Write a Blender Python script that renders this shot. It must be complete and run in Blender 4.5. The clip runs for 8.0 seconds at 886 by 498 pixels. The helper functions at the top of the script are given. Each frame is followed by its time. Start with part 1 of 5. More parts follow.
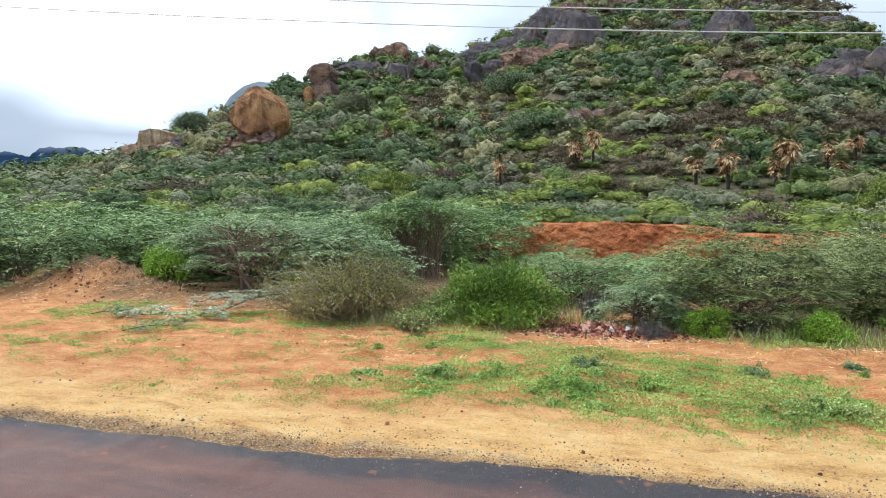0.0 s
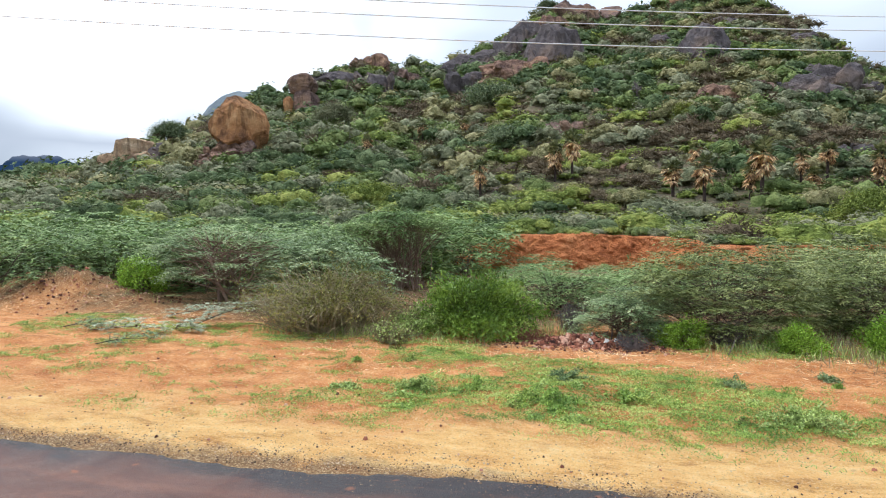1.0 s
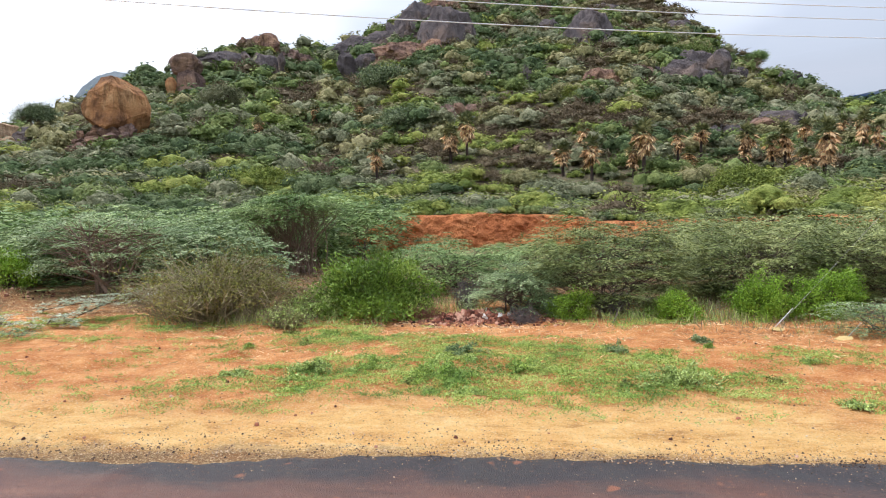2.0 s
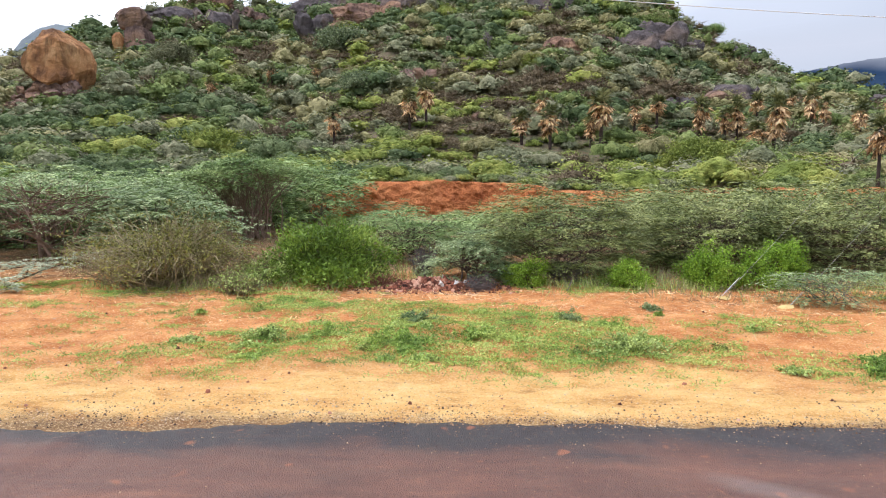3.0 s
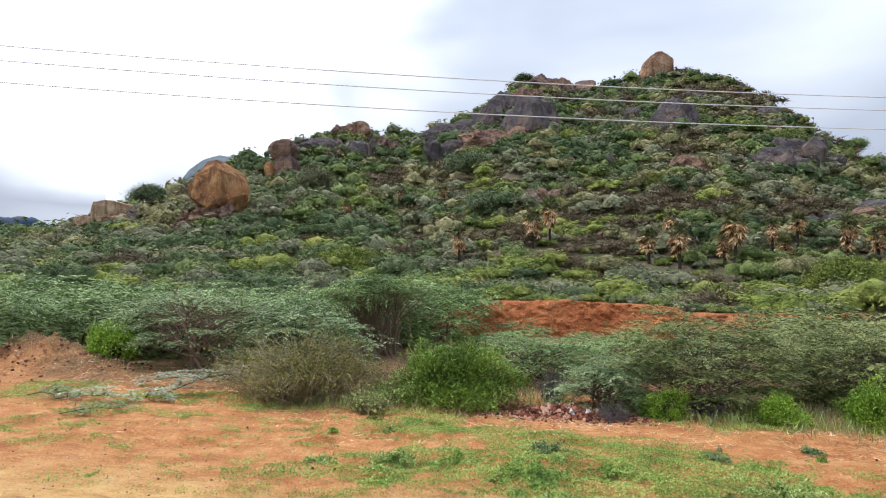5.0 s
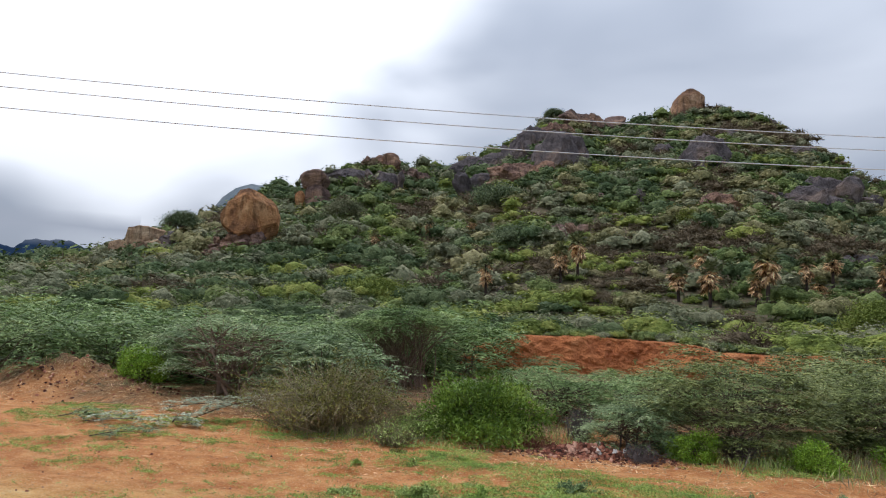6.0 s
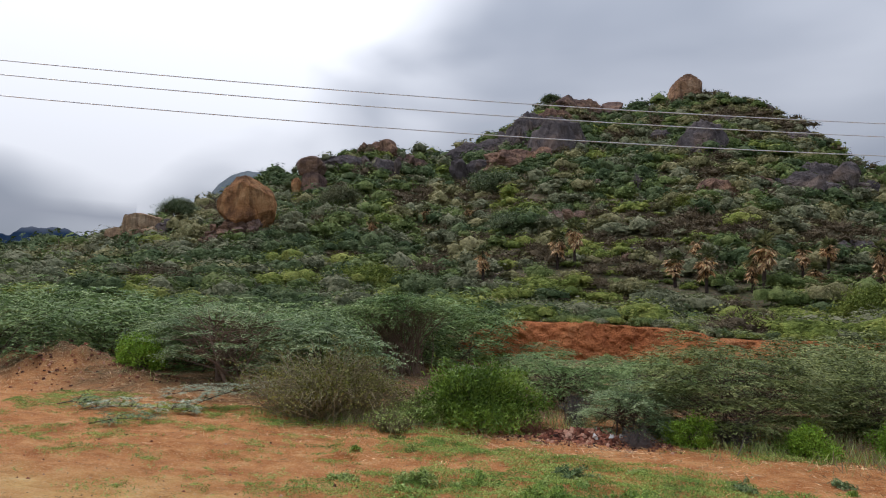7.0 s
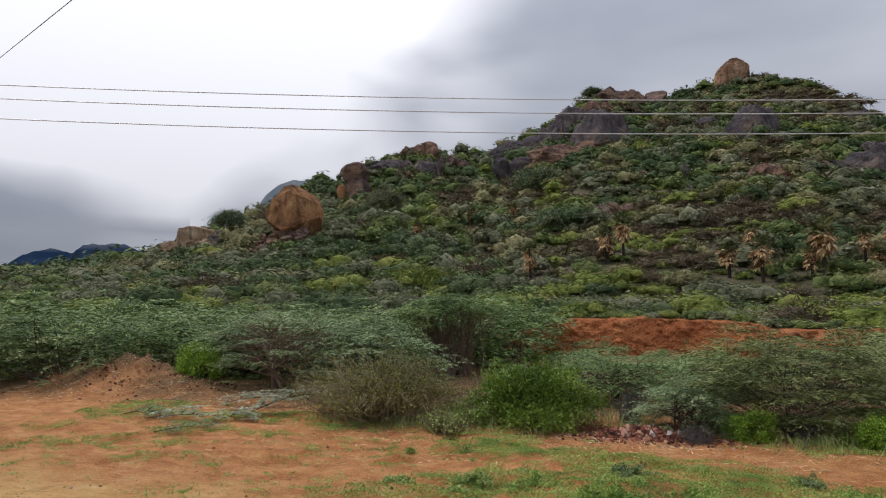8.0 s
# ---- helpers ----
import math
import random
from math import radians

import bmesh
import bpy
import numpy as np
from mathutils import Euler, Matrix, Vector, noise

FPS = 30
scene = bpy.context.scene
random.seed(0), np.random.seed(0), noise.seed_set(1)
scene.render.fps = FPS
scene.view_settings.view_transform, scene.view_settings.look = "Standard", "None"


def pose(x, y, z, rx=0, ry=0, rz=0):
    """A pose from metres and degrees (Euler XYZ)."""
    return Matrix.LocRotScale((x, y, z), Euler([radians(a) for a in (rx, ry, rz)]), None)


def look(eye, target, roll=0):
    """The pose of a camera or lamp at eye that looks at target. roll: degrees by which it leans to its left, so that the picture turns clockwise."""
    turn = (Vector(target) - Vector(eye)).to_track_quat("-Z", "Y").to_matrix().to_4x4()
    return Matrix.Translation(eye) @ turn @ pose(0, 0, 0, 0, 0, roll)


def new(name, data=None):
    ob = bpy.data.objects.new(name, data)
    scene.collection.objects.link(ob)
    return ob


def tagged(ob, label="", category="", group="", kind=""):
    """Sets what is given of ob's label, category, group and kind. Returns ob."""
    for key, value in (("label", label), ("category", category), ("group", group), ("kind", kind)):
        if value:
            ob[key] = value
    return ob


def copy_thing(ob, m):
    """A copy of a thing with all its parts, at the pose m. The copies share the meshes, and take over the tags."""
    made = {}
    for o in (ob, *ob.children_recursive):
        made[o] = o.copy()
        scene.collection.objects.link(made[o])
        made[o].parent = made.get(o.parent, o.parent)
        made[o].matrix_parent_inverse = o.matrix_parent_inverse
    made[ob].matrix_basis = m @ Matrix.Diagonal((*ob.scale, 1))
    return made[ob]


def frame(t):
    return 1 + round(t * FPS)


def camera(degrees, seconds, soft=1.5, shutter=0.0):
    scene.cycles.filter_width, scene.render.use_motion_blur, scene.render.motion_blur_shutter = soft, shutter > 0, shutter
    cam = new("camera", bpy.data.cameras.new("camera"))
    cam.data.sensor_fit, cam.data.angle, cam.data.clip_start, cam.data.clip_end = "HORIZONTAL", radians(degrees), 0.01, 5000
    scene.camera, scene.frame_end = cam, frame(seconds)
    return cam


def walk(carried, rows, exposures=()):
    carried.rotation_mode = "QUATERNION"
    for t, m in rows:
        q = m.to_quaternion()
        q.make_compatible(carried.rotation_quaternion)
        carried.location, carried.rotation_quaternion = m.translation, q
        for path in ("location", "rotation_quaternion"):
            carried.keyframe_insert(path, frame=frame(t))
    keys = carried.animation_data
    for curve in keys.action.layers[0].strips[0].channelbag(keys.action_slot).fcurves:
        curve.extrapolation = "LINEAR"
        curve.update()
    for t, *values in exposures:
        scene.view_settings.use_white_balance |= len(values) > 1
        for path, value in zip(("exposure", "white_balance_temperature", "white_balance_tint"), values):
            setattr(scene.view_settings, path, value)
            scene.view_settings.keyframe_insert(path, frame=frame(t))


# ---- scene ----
cam = camera(67.82, 8.0, soft=1.1)
walk(cam, [
    (0.0, pose(-0.006, -0.117, 2.449, 86.85, 0.00, 16.29)),
    (0.5, pose(-0.022, -0.122, 2.454, 86.62, -0.47, 16.26)),
    (1.0, pose(-0.003, -0.092, 2.479, 87.78, -0.18, 14.56)),
    (1.5, pose(0.078, -0.064, 2.452, 89.57, 2.28, 12.63)),
    (1.7, pose(0.096, -0.050, 2.427, 88.32, 1.44, 8.55)),
    (2.8, pose(0.109, -0.007, 2.378, 83.68, 0.67, 3.52)),
    (3.0, pose(0.114, 0.014, 2.390, 83.39, 0.10, 2.18)),
    (3.5, pose(0.088, 0.068, 2.379, 82.34, 0.12, 0.09)),
    (4.0, pose(-0.008, 0.054, 2.429, 85.29, 0.95, 6.13)),
    (4.5, pose(0.000, 0.000, 2.500, 90.84, 0.61, 11.08)),
    (5.0, pose(-0.045, -0.053, 2.529, 93.43, -0.60, 12.69)),
    (5.2, pose(-0.055, -0.066, 2.545, 95.12, -1.12, 13.54)),
    (6.3, pose(-0.062, -0.119, 2.546, 96.17, -2.16, 14.94)),
    (6.5, pose(-0.037, -0.121, 2.557, 96.01, -2.15, 14.40)),
    (7.0, pose(-0.067, -0.133, 2.555, 95.00, -1.92, 14.65)),
    (7.5, pose(-0.061, -0.170, 2.543, 94.42, -0.50, 20.03)),
    (8.0, pose(-0.055, -0.161, 2.573, 94.97, 0.17, 18.86)),
], exposures=[(0.0, -0.25, 5950, 6), (1.5, -0.24, 6300, 10), (3.0, -0.07, 6450, 14), (4.2, -0.06, 6400, 14), (5.2, -0.54, 6260, 11), (6.3, -1.02, 6230, 12), (8.0, -1.28, 6520, 14)])

# ---- sky and sun ----
SUN_AZ, SUN_EL = radians(-75), radians(52)
world = bpy.data.worlds.new("overcast_sky")
scene.world = world
world.use_nodes = True
wn, wl = world.node_tree.nodes, world.node_tree.links
wn.clear()


def wnode(kind, **props):
    nd = wn.new(kind)
    for key, value in props.items():
        nd.inputs[key].default_value = value
    return nd


sky = wn.new("ShaderNodeTexSky")
sky.sky_type, sky.sun_disc, sky.sun_elevation, sky.sun_rotation = "NISHITA", False, SUN_EL, SUN_AZ
w_co = wn.new("ShaderNodeTexCoord")
stretch = wn.new("ShaderNodeMapping")
stretch.inputs["Scale"].default_value = (1.0, 1.0, 2.6)
wl.new(w_co.outputs["Generated"], stretch.inputs["Vector"])
clouds = wnode("ShaderNodeTexNoise", Scale=2.2, Detail=4.0, Roughness=0.36, Distortion=0.3)
wl.new(stretch.outputs["Vector"], clouds.inputs["Vector"])
# the sun stands behind the cloud to the west, which glows round it
glow = wn.new("ShaderNodeVectorMath")
glow.operation = "DOT_PRODUCT"
glow.inputs[1].default_value = Vector((-0.60, 0.64, 0.50)).normalized()
wl.new(w_co.outputs["Generated"], glow.inputs[0])
near_sun = wnode("ShaderNodeMapRange", **{"From Min": 0.84, "From Max": 0.99, "To Min": 0.0, "To Max": 0.50})
near_sun.interpolation_type = "SMOOTHERSTEP"
fray = wnode("ShaderNodeMapRange", **{"From Min": 0.3, "From Max": 0.7, "To Min": -0.03, "To Max": 0.03})
wl.new(clouds.outputs["Fac"], fray.inputs["Value"])
frayed = wn.new("ShaderNodeMath")
frayed.operation = "ADD"
wl.new(glow.outputs["Value"], frayed.inputs[0])
wl.new(fray.outputs["Result"], frayed.inputs[1])
wl.new(frayed.outputs["Value"], near_sun.inputs["Value"])
total = wn.new("ShaderNodeMath")
total.operation = "ADD"
calm = wnode("ShaderNodeMapRange", **{"From Min": 0.0, "From Max": 1.0, "To Min": 0.31, "To Max": 0.75})
wl.new(clouds.outputs["Fac"], calm.inputs["Value"])
wl.new(calm.outputs["Result"], total.inputs[0])
wl.new(near_sun.outputs["Result"], total.inputs[1])
# a heavier bank of cloud hangs behind the hill
heavy = wn.new("ShaderNodeVectorMath")
heavy.operation = "DOT_PRODUCT"
heavy.inputs[1].default_value = Vector((-0.32, 0.92, 0.20)).normalized()
wl.new(w_co.outputs["Generated"], heavy.inputs[0])
bank = wnode("ShaderNodeMapRange", **{"From Min": 0.90, "From Max": 1.0, "To Min": 0.0, "To Max": -0.06})
bank.interpolation_type = "SMOOTHERSTEP"
wl.new(heavy.outputs["Value"], bank.inputs["Value"])
shaded = wn.new("ShaderNodeMath")
shaded.operation = "ADD"
wl.new(total.outputs["Value"], shaded.inputs[0])
wl.new(bank.outputs["Result"], shaded.inputs[1])
# a lower, greyer deck of cloud towards the horizon
up = wn.new("ShaderNodeSeparateXYZ")
wl.new(w_co.outputs["Generated"], up.inputs[0])
low_deck = wnode("ShaderNodeMapRange", **{"From Min": 0.02, "From Max": 0.30, "To Min": -0.15, "To Max": 0.0})
low_deck.interpolation_type = "SMOOTHSTEP"
wl.new(up.outputs["Z"], low_deck.inputs["Value"])
total_low = wn.new("ShaderNodeMath")
total_low.operation = "ADD"
wl.new(shaded.outputs["Value"], total_low.inputs[0])
wl.new(low_deck.outputs["Result"], total_low.inputs[1])
tone = wn.new("ShaderNodeValToRGB")
tone.color_ramp.elements[0].position, tone.color_ramp.elements[0].color = 0.22, (0.40, 0.47, 0.57, 1)
tone.color_ramp.elements[1].position, tone.color_ramp.elements[1].color = 0.80, (1.52, 1.58, 1.67, 1)
mid = tone.color_ramp.elements.new(0.50)
mid.color = (0.585, 0.652, 0.765, 1)
wl.new(total_low.outputs["Value"], tone.inputs["Fac"])
deck = wnode("ShaderNodeBackground", Strength=1.0)
wl.new(tone.outputs["Color"], deck.inputs["Color"])
zenith = wnode("ShaderNodeMapRange", **{"From Min": 0.0, "From Max": 1.0, "To Min": 1.05, "To Max": 2.9})
wl.new(up.outputs["Z"], zenith.inputs["Value"])
wl.new(zenith.outputs["Result"], deck.inputs["Strength"])
clear = wnode("ShaderNodeBackground", Strength=0.05)
wl.new(sky.outputs["Color"], clear.inputs["Color"])
both = wn.new("ShaderNodeMixShader")
both.inputs[0].default_value = 0.88
w_out = wn.new("ShaderNodeOutputWorld")
wl.new(clear.outputs[0], both.inputs[1])
wl.new(deck.outputs[0], both.inputs[2])
wl.new(both.outputs[0], w_out.inputs["Surface"])

sun = new("sun", bpy.data.lights.new("sun", "SUN"))
sun.data.energy, sun.data.angle, sun.data.color = 2.4, radians(16), (1.0, 0.95, 0.87)
sun.matrix_world = look((0, 0, 0), (-math.sin(SUN_AZ) * math.cos(SUN_EL), -math.cos(SUN_AZ) * math.cos(SUN_EL), -math.sin(SUN_EL)))


# ---- materials ----
class Nodes:
    """A node material under construction."""

    def __init__(self, name):
        self.mat = bpy.data.materials.new(name)
        self.mat.use_nodes = True
        self.tree = self.mat.node_tree
        self.tree.nodes.clear()

    def add(self, kind, outs=0, **ins):
        nd = self.tree.nodes.new(kind)
        for key, value in ins.items():
            self.put(nd.inputs[key.replace("_", " ")], value)
        return nd

    def put(self, socket, value):
        if isinstance(value, bpy.types.NodeSocket):
            self.tree.links.new(value, socket)
        else:
            socket.default_value = value

    def math(self, op, a, b=0.0):
        nd = self.tree.nodes.new("ShaderNodeMath")
        nd.operation = op
        self.put(nd.inputs[0], a)
        self.put(nd.inputs[1], b)
        return nd.outputs[0]

    def noise(self, where, scale, detail=5.0, rough=0.55, distortion=0.0):
        return self.add("ShaderNodeTexNoise", Vector=where, Scale=scale, Detail=detail, Roughness=rough, Distortion=distortion).outputs["Fac"]

    def ramp(self, fac, stops):
        nd = self.tree.nodes.new("ShaderNodeValToRGB")
        el = nd.color_ramp.elements
        while len(el) < len(stops):
            el.new(0.5)
        for e, (at, c) in zip(el, stops):
            e.position, e.color = at, (*c, 1)
        self.put(nd.inputs["Fac"], fac)
        return nd.outputs["Color"]

    def mix(self, fac, a, b, mode="MIX"):
        nd = self.tree.nodes.new("ShaderNodeMix")
        nd.data_type, nd.blend_type = "RGBA", mode
        self.put(nd.inputs[0], fac)
        self.put(nd.inputs[6], (*a, 1) if isinstance(a, tuple) else a)
        self.put(nd.inputs[7], (*b, 1) if isinstance(b, tuple) else b)
        return nd.outputs[2]

    def span(self, v, lo, hi, a=0.0, b=1.0):
        nd = self.add("ShaderNodeMapRange", Value=v, From_Min=lo, From_Max=hi, To_Min=a, To_Max=b)
        return nd.outputs["Result"]

    def finish(self, colour, rough, bump=None, strength=0.3, depth=0.02, metal=0.0, through_light=None, specular=0.5):
        sh = self.add("ShaderNodeBsdfPrincipled", Base_Color=(*colour, 1) if isinstance(colour, tuple) else colour, Roughness=rough, Metallic=metal)
        sh.inputs["Specular IOR Level"].default_value = specular
        if bump is not None:
            b = self.add("ShaderNodeBump", Height=bump, Strength=strength, Distance=depth)
            self.put(sh.inputs["Normal"], b.outputs["Normal"])
        last = sh.outputs[0]
        if through_light is not None:
            tr = self.add("ShaderNodeBsdfTranslucent", Color=colour)
            mx = self.add("ShaderNodeMixShader")
            mx.inputs[0].default_value = through_light
            self.put(mx.inputs[1], last)
            self.put(mx.inputs[2], tr.outputs[0])
            last = mx.outputs[0]
        out = self.add("ShaderNodeOutputMaterial")
        self.put(out.inputs["Surface"], last)
        return self.mat


def leaf_mat(name, stops, scale=0.9, spread=0.35, world_space=False, rough=0.6, glow_through=0.13):
    """Foliage: drifts of colour through the plant, and every leaf a little lighter or darker."""
    n = Nodes(name)
    geo = n.add("ShaderNodeNewGeometry")
    if world_space:
        where = geo.outputs["Position"]
    else:
        co = n.add("ShaderNodeTexCoord").outputs["Object"]
        rnd = n.add("ShaderNodeObjectInfo").outputs["Random"]
        shift = n.add("ShaderNodeVectorMath")
        n.put(shift.inputs[0], co)
        n.put(shift.inputs[1], n.add("ShaderNodeCombineXYZ", X=n.math("MULTIPLY", rnd, 40.0)).outputs[0])
        where = shift.outputs[0]
    drift = n.noise(where, scale, 3.0)
    leaf = geo.outputs["Random Per Island"]
    fac = n.math("ADD", n.span(drift, 0.28, 0.72), n.span(leaf, 0, 1, -0.7 * spread, 0.7 * spread))
    col = n.ramp(fac, stops)
    val = n.span(leaf, 0, 1, 1.0 - spread, 1.0 + spread)
    col = n.mix(1.0, col, n.add("ShaderNodeCombineColor", Red=val, Green=val, Blue=val).outputs[0], "MULTIPLY")
    return n.finish(col, rough, through_light=glow_through, specular=0.3)


def surface_mat(name, stops, scale, fine, rough=0.85, strength=0.5, depth=0.03, world_space=True, stain=None, metal=0.0, specular=0.3):
    """Stone, earth, bark: two scales of colour, fine relief, and stains where given as (colour, scale, amount)."""
    n = Nodes(name)
    where = n.add("ShaderNodeNewGeometry").outputs["Position"] if world_space else n.add("ShaderNodeTexCoord").outputs["Object"]
    big = n.noise(where, scale, 5.0)
    small = n.noise(where, fine, 6.0, 0.65)
    col = n.ramp(n.math("ADD", n.math("MULTIPLY", big, 0.65), n.math("MULTIPLY", small, 0.35)), stops)
    if stain:
        mask = n.span(n.noise(where, stain[1], 4.0, 0.6, 0.6), 0.62 - stain[2], 0.70 - stain[2] * 0.6)
        col = n.mix(mask, col, stain[0])
    return n.finish(col, n.span(small, 0.3, 0.7, rough - 0.08, min(1.0, rough + 0.08)), small, strength, depth, metal, specular=specular)


def streak_rock_mat(name, light, dark, pale, scale=1.0, split=0.12, streak=0.85):
    """Granite boulder: pale and rusty patches with dark streaks that run down."""
    n = Nodes(name)
    co = n.add("ShaderNodeTexCoord").outputs["Object"]
    mp = n.add("ShaderNodeMapping", Vector=co, Scale=(0.9 * scale, 0.9 * scale, 0.16 * scale))
    runs = n.noise(mp.outputs[0], 1.6, 6.0, 0.6, 0.5)
    patch = n.noise(co, 0.42 * scale, 4.0, 0.6)
    fine = n.noise(co, 5.0 * scale, 7.0, 0.7)
    col = n.ramp(patch, [(0.35, dark), (0.5, light), (0.68, pale)])
    bent = n.add("ShaderNodeVectorMath")
    n.put(bent.inputs[0], co)
    n.put(bent.inputs[1], n.add("ShaderNodeCombineXYZ", X=n.math("MULTIPLY", patch, 2.5 / scale), Z=n.math("MULTIPLY", fine, 1.2 / scale)).outputs[0])
    joint = n.add("ShaderNodeTexVoronoi", Vector=bent.outputs[0], Scale=0.42 * scale)
    joint.feature = "DISTANCE_TO_EDGE"
    crack = n.span(joint.outputs["Distance"], 0.0, 0.045, 1.0, 0.0)
    col = n.mix(n.span(runs, 0.50, 0.64, 0, streak), col, tuple(c * 0.38 for c in dark))
    col = n.mix(n.span(fine, 0.35, 0.75, 0.0, 0.45), col, tuple(c * 0.7 for c in light))
    col = n.mix(n.math("MULTIPLY", crack, split), col, tuple(c * 0.3 for c in dark))
    return n.finish(col, 0.9, n.math("SUBTRACT", n.math("ADD", fine, n.math("MULTIPLY", runs, 0.8)), n.math("MULTIPLY", crack, split)), 1.0, 0.6, specular=0.15)


def ground_mat():
    n = Nodes("roadside_earth")
    pos = n.add("ShaderNodeNewGeometry").outputs["Position"]
    xyz = n.add("ShaderNodeSeparateXYZ", Vector=pos).outputs
    flat = n.add("ShaderNodeCombineXYZ", X=xyz[0], Y=xyz[1])
    far = n.add("ShaderNodeVectorMath")
    far.operation = "LENGTH"
    n.put(far.inputs[0], flat.outputs[0])
    dist = far.outputs["Value"]
    big = n.noise(pos, 0.33, 4.0, 0.6, 0.4)
    mid_n = n.noise(pos, 1.7, 6.0, 0.65, 0.3)
    fine = n.noise(pos, 9.0, 9.0, 0.74)
    grit = n.noise(pos, 42.0, 4.0, 0.7)
    # tyre-dragged streaks along the road
    dragged = n.add("ShaderNodeMapping", Vector=pos, Rotation=(0, 0, radians(8)), Scale=(0.8, 1.9, 1.0))
    drag = n.noise(dragged.outputs[0], 1.5, 8.0, 0.72, 0.3)
    sand = n.ramp(n.math("ADD", n.math("MULTIPLY", drag, 0.6), n.math("MULTIPLY", fine, 0.4)),
                  [(0.32, (0.50, 0.25, 0.080)), (0.44, (0.78, 0.425, 0.140)), (0.54, (0.91, 0.565, 0.215)), (0.66, (0.95, 0.72, 0.37))])
    red = n.ramp(n.math("ADD", n.math("MULTIPLY", mid_n, 0.6), n.math("MULTIPLY", drag, 0.4)),
                 [(0.30, (0.34, 0.105, 0.030)), (0.44, (0.58, 0.208, 0.062)), (0.56, (0.76, 0.345, 0.125)), (0.66, (0.89, 0.53, 0.24))])
    edge = n.math("ADD", xyz[1], n.math("ADD", n.span(big, 0.3, 0.7, -1.1, 1.1), n.span(mid_n, 0.3, 0.7, -0.5, 0.5)))
    edge = n.math("ADD", edge, n.span(xyz[0], -1.0, -4.5, 0.0, 0.4))
    col = n.mix(n.span(edge, 7.2, 8.7), sand, red)
    # the damp, gravelly lip beside the asphalt
    lip = n.math("ADD", xyz[1], n.span(mid_n, 0.3, 0.7, -0.22, 0.22))
    col = n.mix(n.span(lip, 6.05, 6.42, 0.8, 0.0), col, n.ramp(grit, [(0.4, (0.10, 0.055, 0.04)), (0.62, (0.36, 0.23, 0.13))]))
    tufts = n.noise(pos, 1.1, 3.0, 0.8, 0.6)
    hill = n.ramp(n.math("ADD", n.math("MULTIPLY", tufts, 0.62), n.math("MULTIPLY", n.noise(pos, 0.09, 5.0, 0.6), 0.38)),
                  [(0.36, (0.075, 0.095, 0.040)), (0.46, (0.120, 0.120, 0.058)), (0.54, (0.155, 0.128, 0.085)), (0.62, (0.200, 0.140, 0.105)), (0.74, (0.27, 0.150, 0.095))])
    # earth turns darker and browner from the row of bushes back
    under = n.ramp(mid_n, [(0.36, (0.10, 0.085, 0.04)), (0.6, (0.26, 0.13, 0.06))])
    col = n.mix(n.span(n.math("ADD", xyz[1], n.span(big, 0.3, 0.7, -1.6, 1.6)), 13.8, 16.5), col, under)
    col = n.mix(n.span(dist, 36.0, 48.0), col, hill)
    col = n.mix(n.span(drag, 0.45, 0.34, 0.0, 0.45), col, (0.42, 0.18, 0.06))
    bare = n.span(dist, 30.0, 42.0, 1.0, 0.0)
    col = n.mix(n.math("MULTIPLY", bare, n.span(fine, 0.54, 0.66, 0.0, 0.45)), col, (0.36, 0.150, 0.048))
    col = n.mix(n.math("MULTIPLY", bare, n.span(mid_n, 0.56, 0.70, 0.0, 0.40)), col, (0.58, 0.25, 0.075))
    col = n.mix(n.math("MULTIPLY", bare, n.span(grit, 0.54, 0.64, 0.0, 0.7)), col, (0.90, 0.68, 0.40))
    col = n.mix(n.math("MULTIPLY", bare, n.span(grit, 0.42, 0.33, 0.0, 0.55)), col, (0.20, 0.10, 0.05))
    rel = n.math("ADD", n.math("MULTIPLY", fine, 0.6), n.math("ADD", n.math("MULTIPLY", grit, 0.25), n.math("MULTIPLY", drag, 0.8)))
    return n.finish(col, 0.92, rel, 1.0, 0.12, specular=0.2)


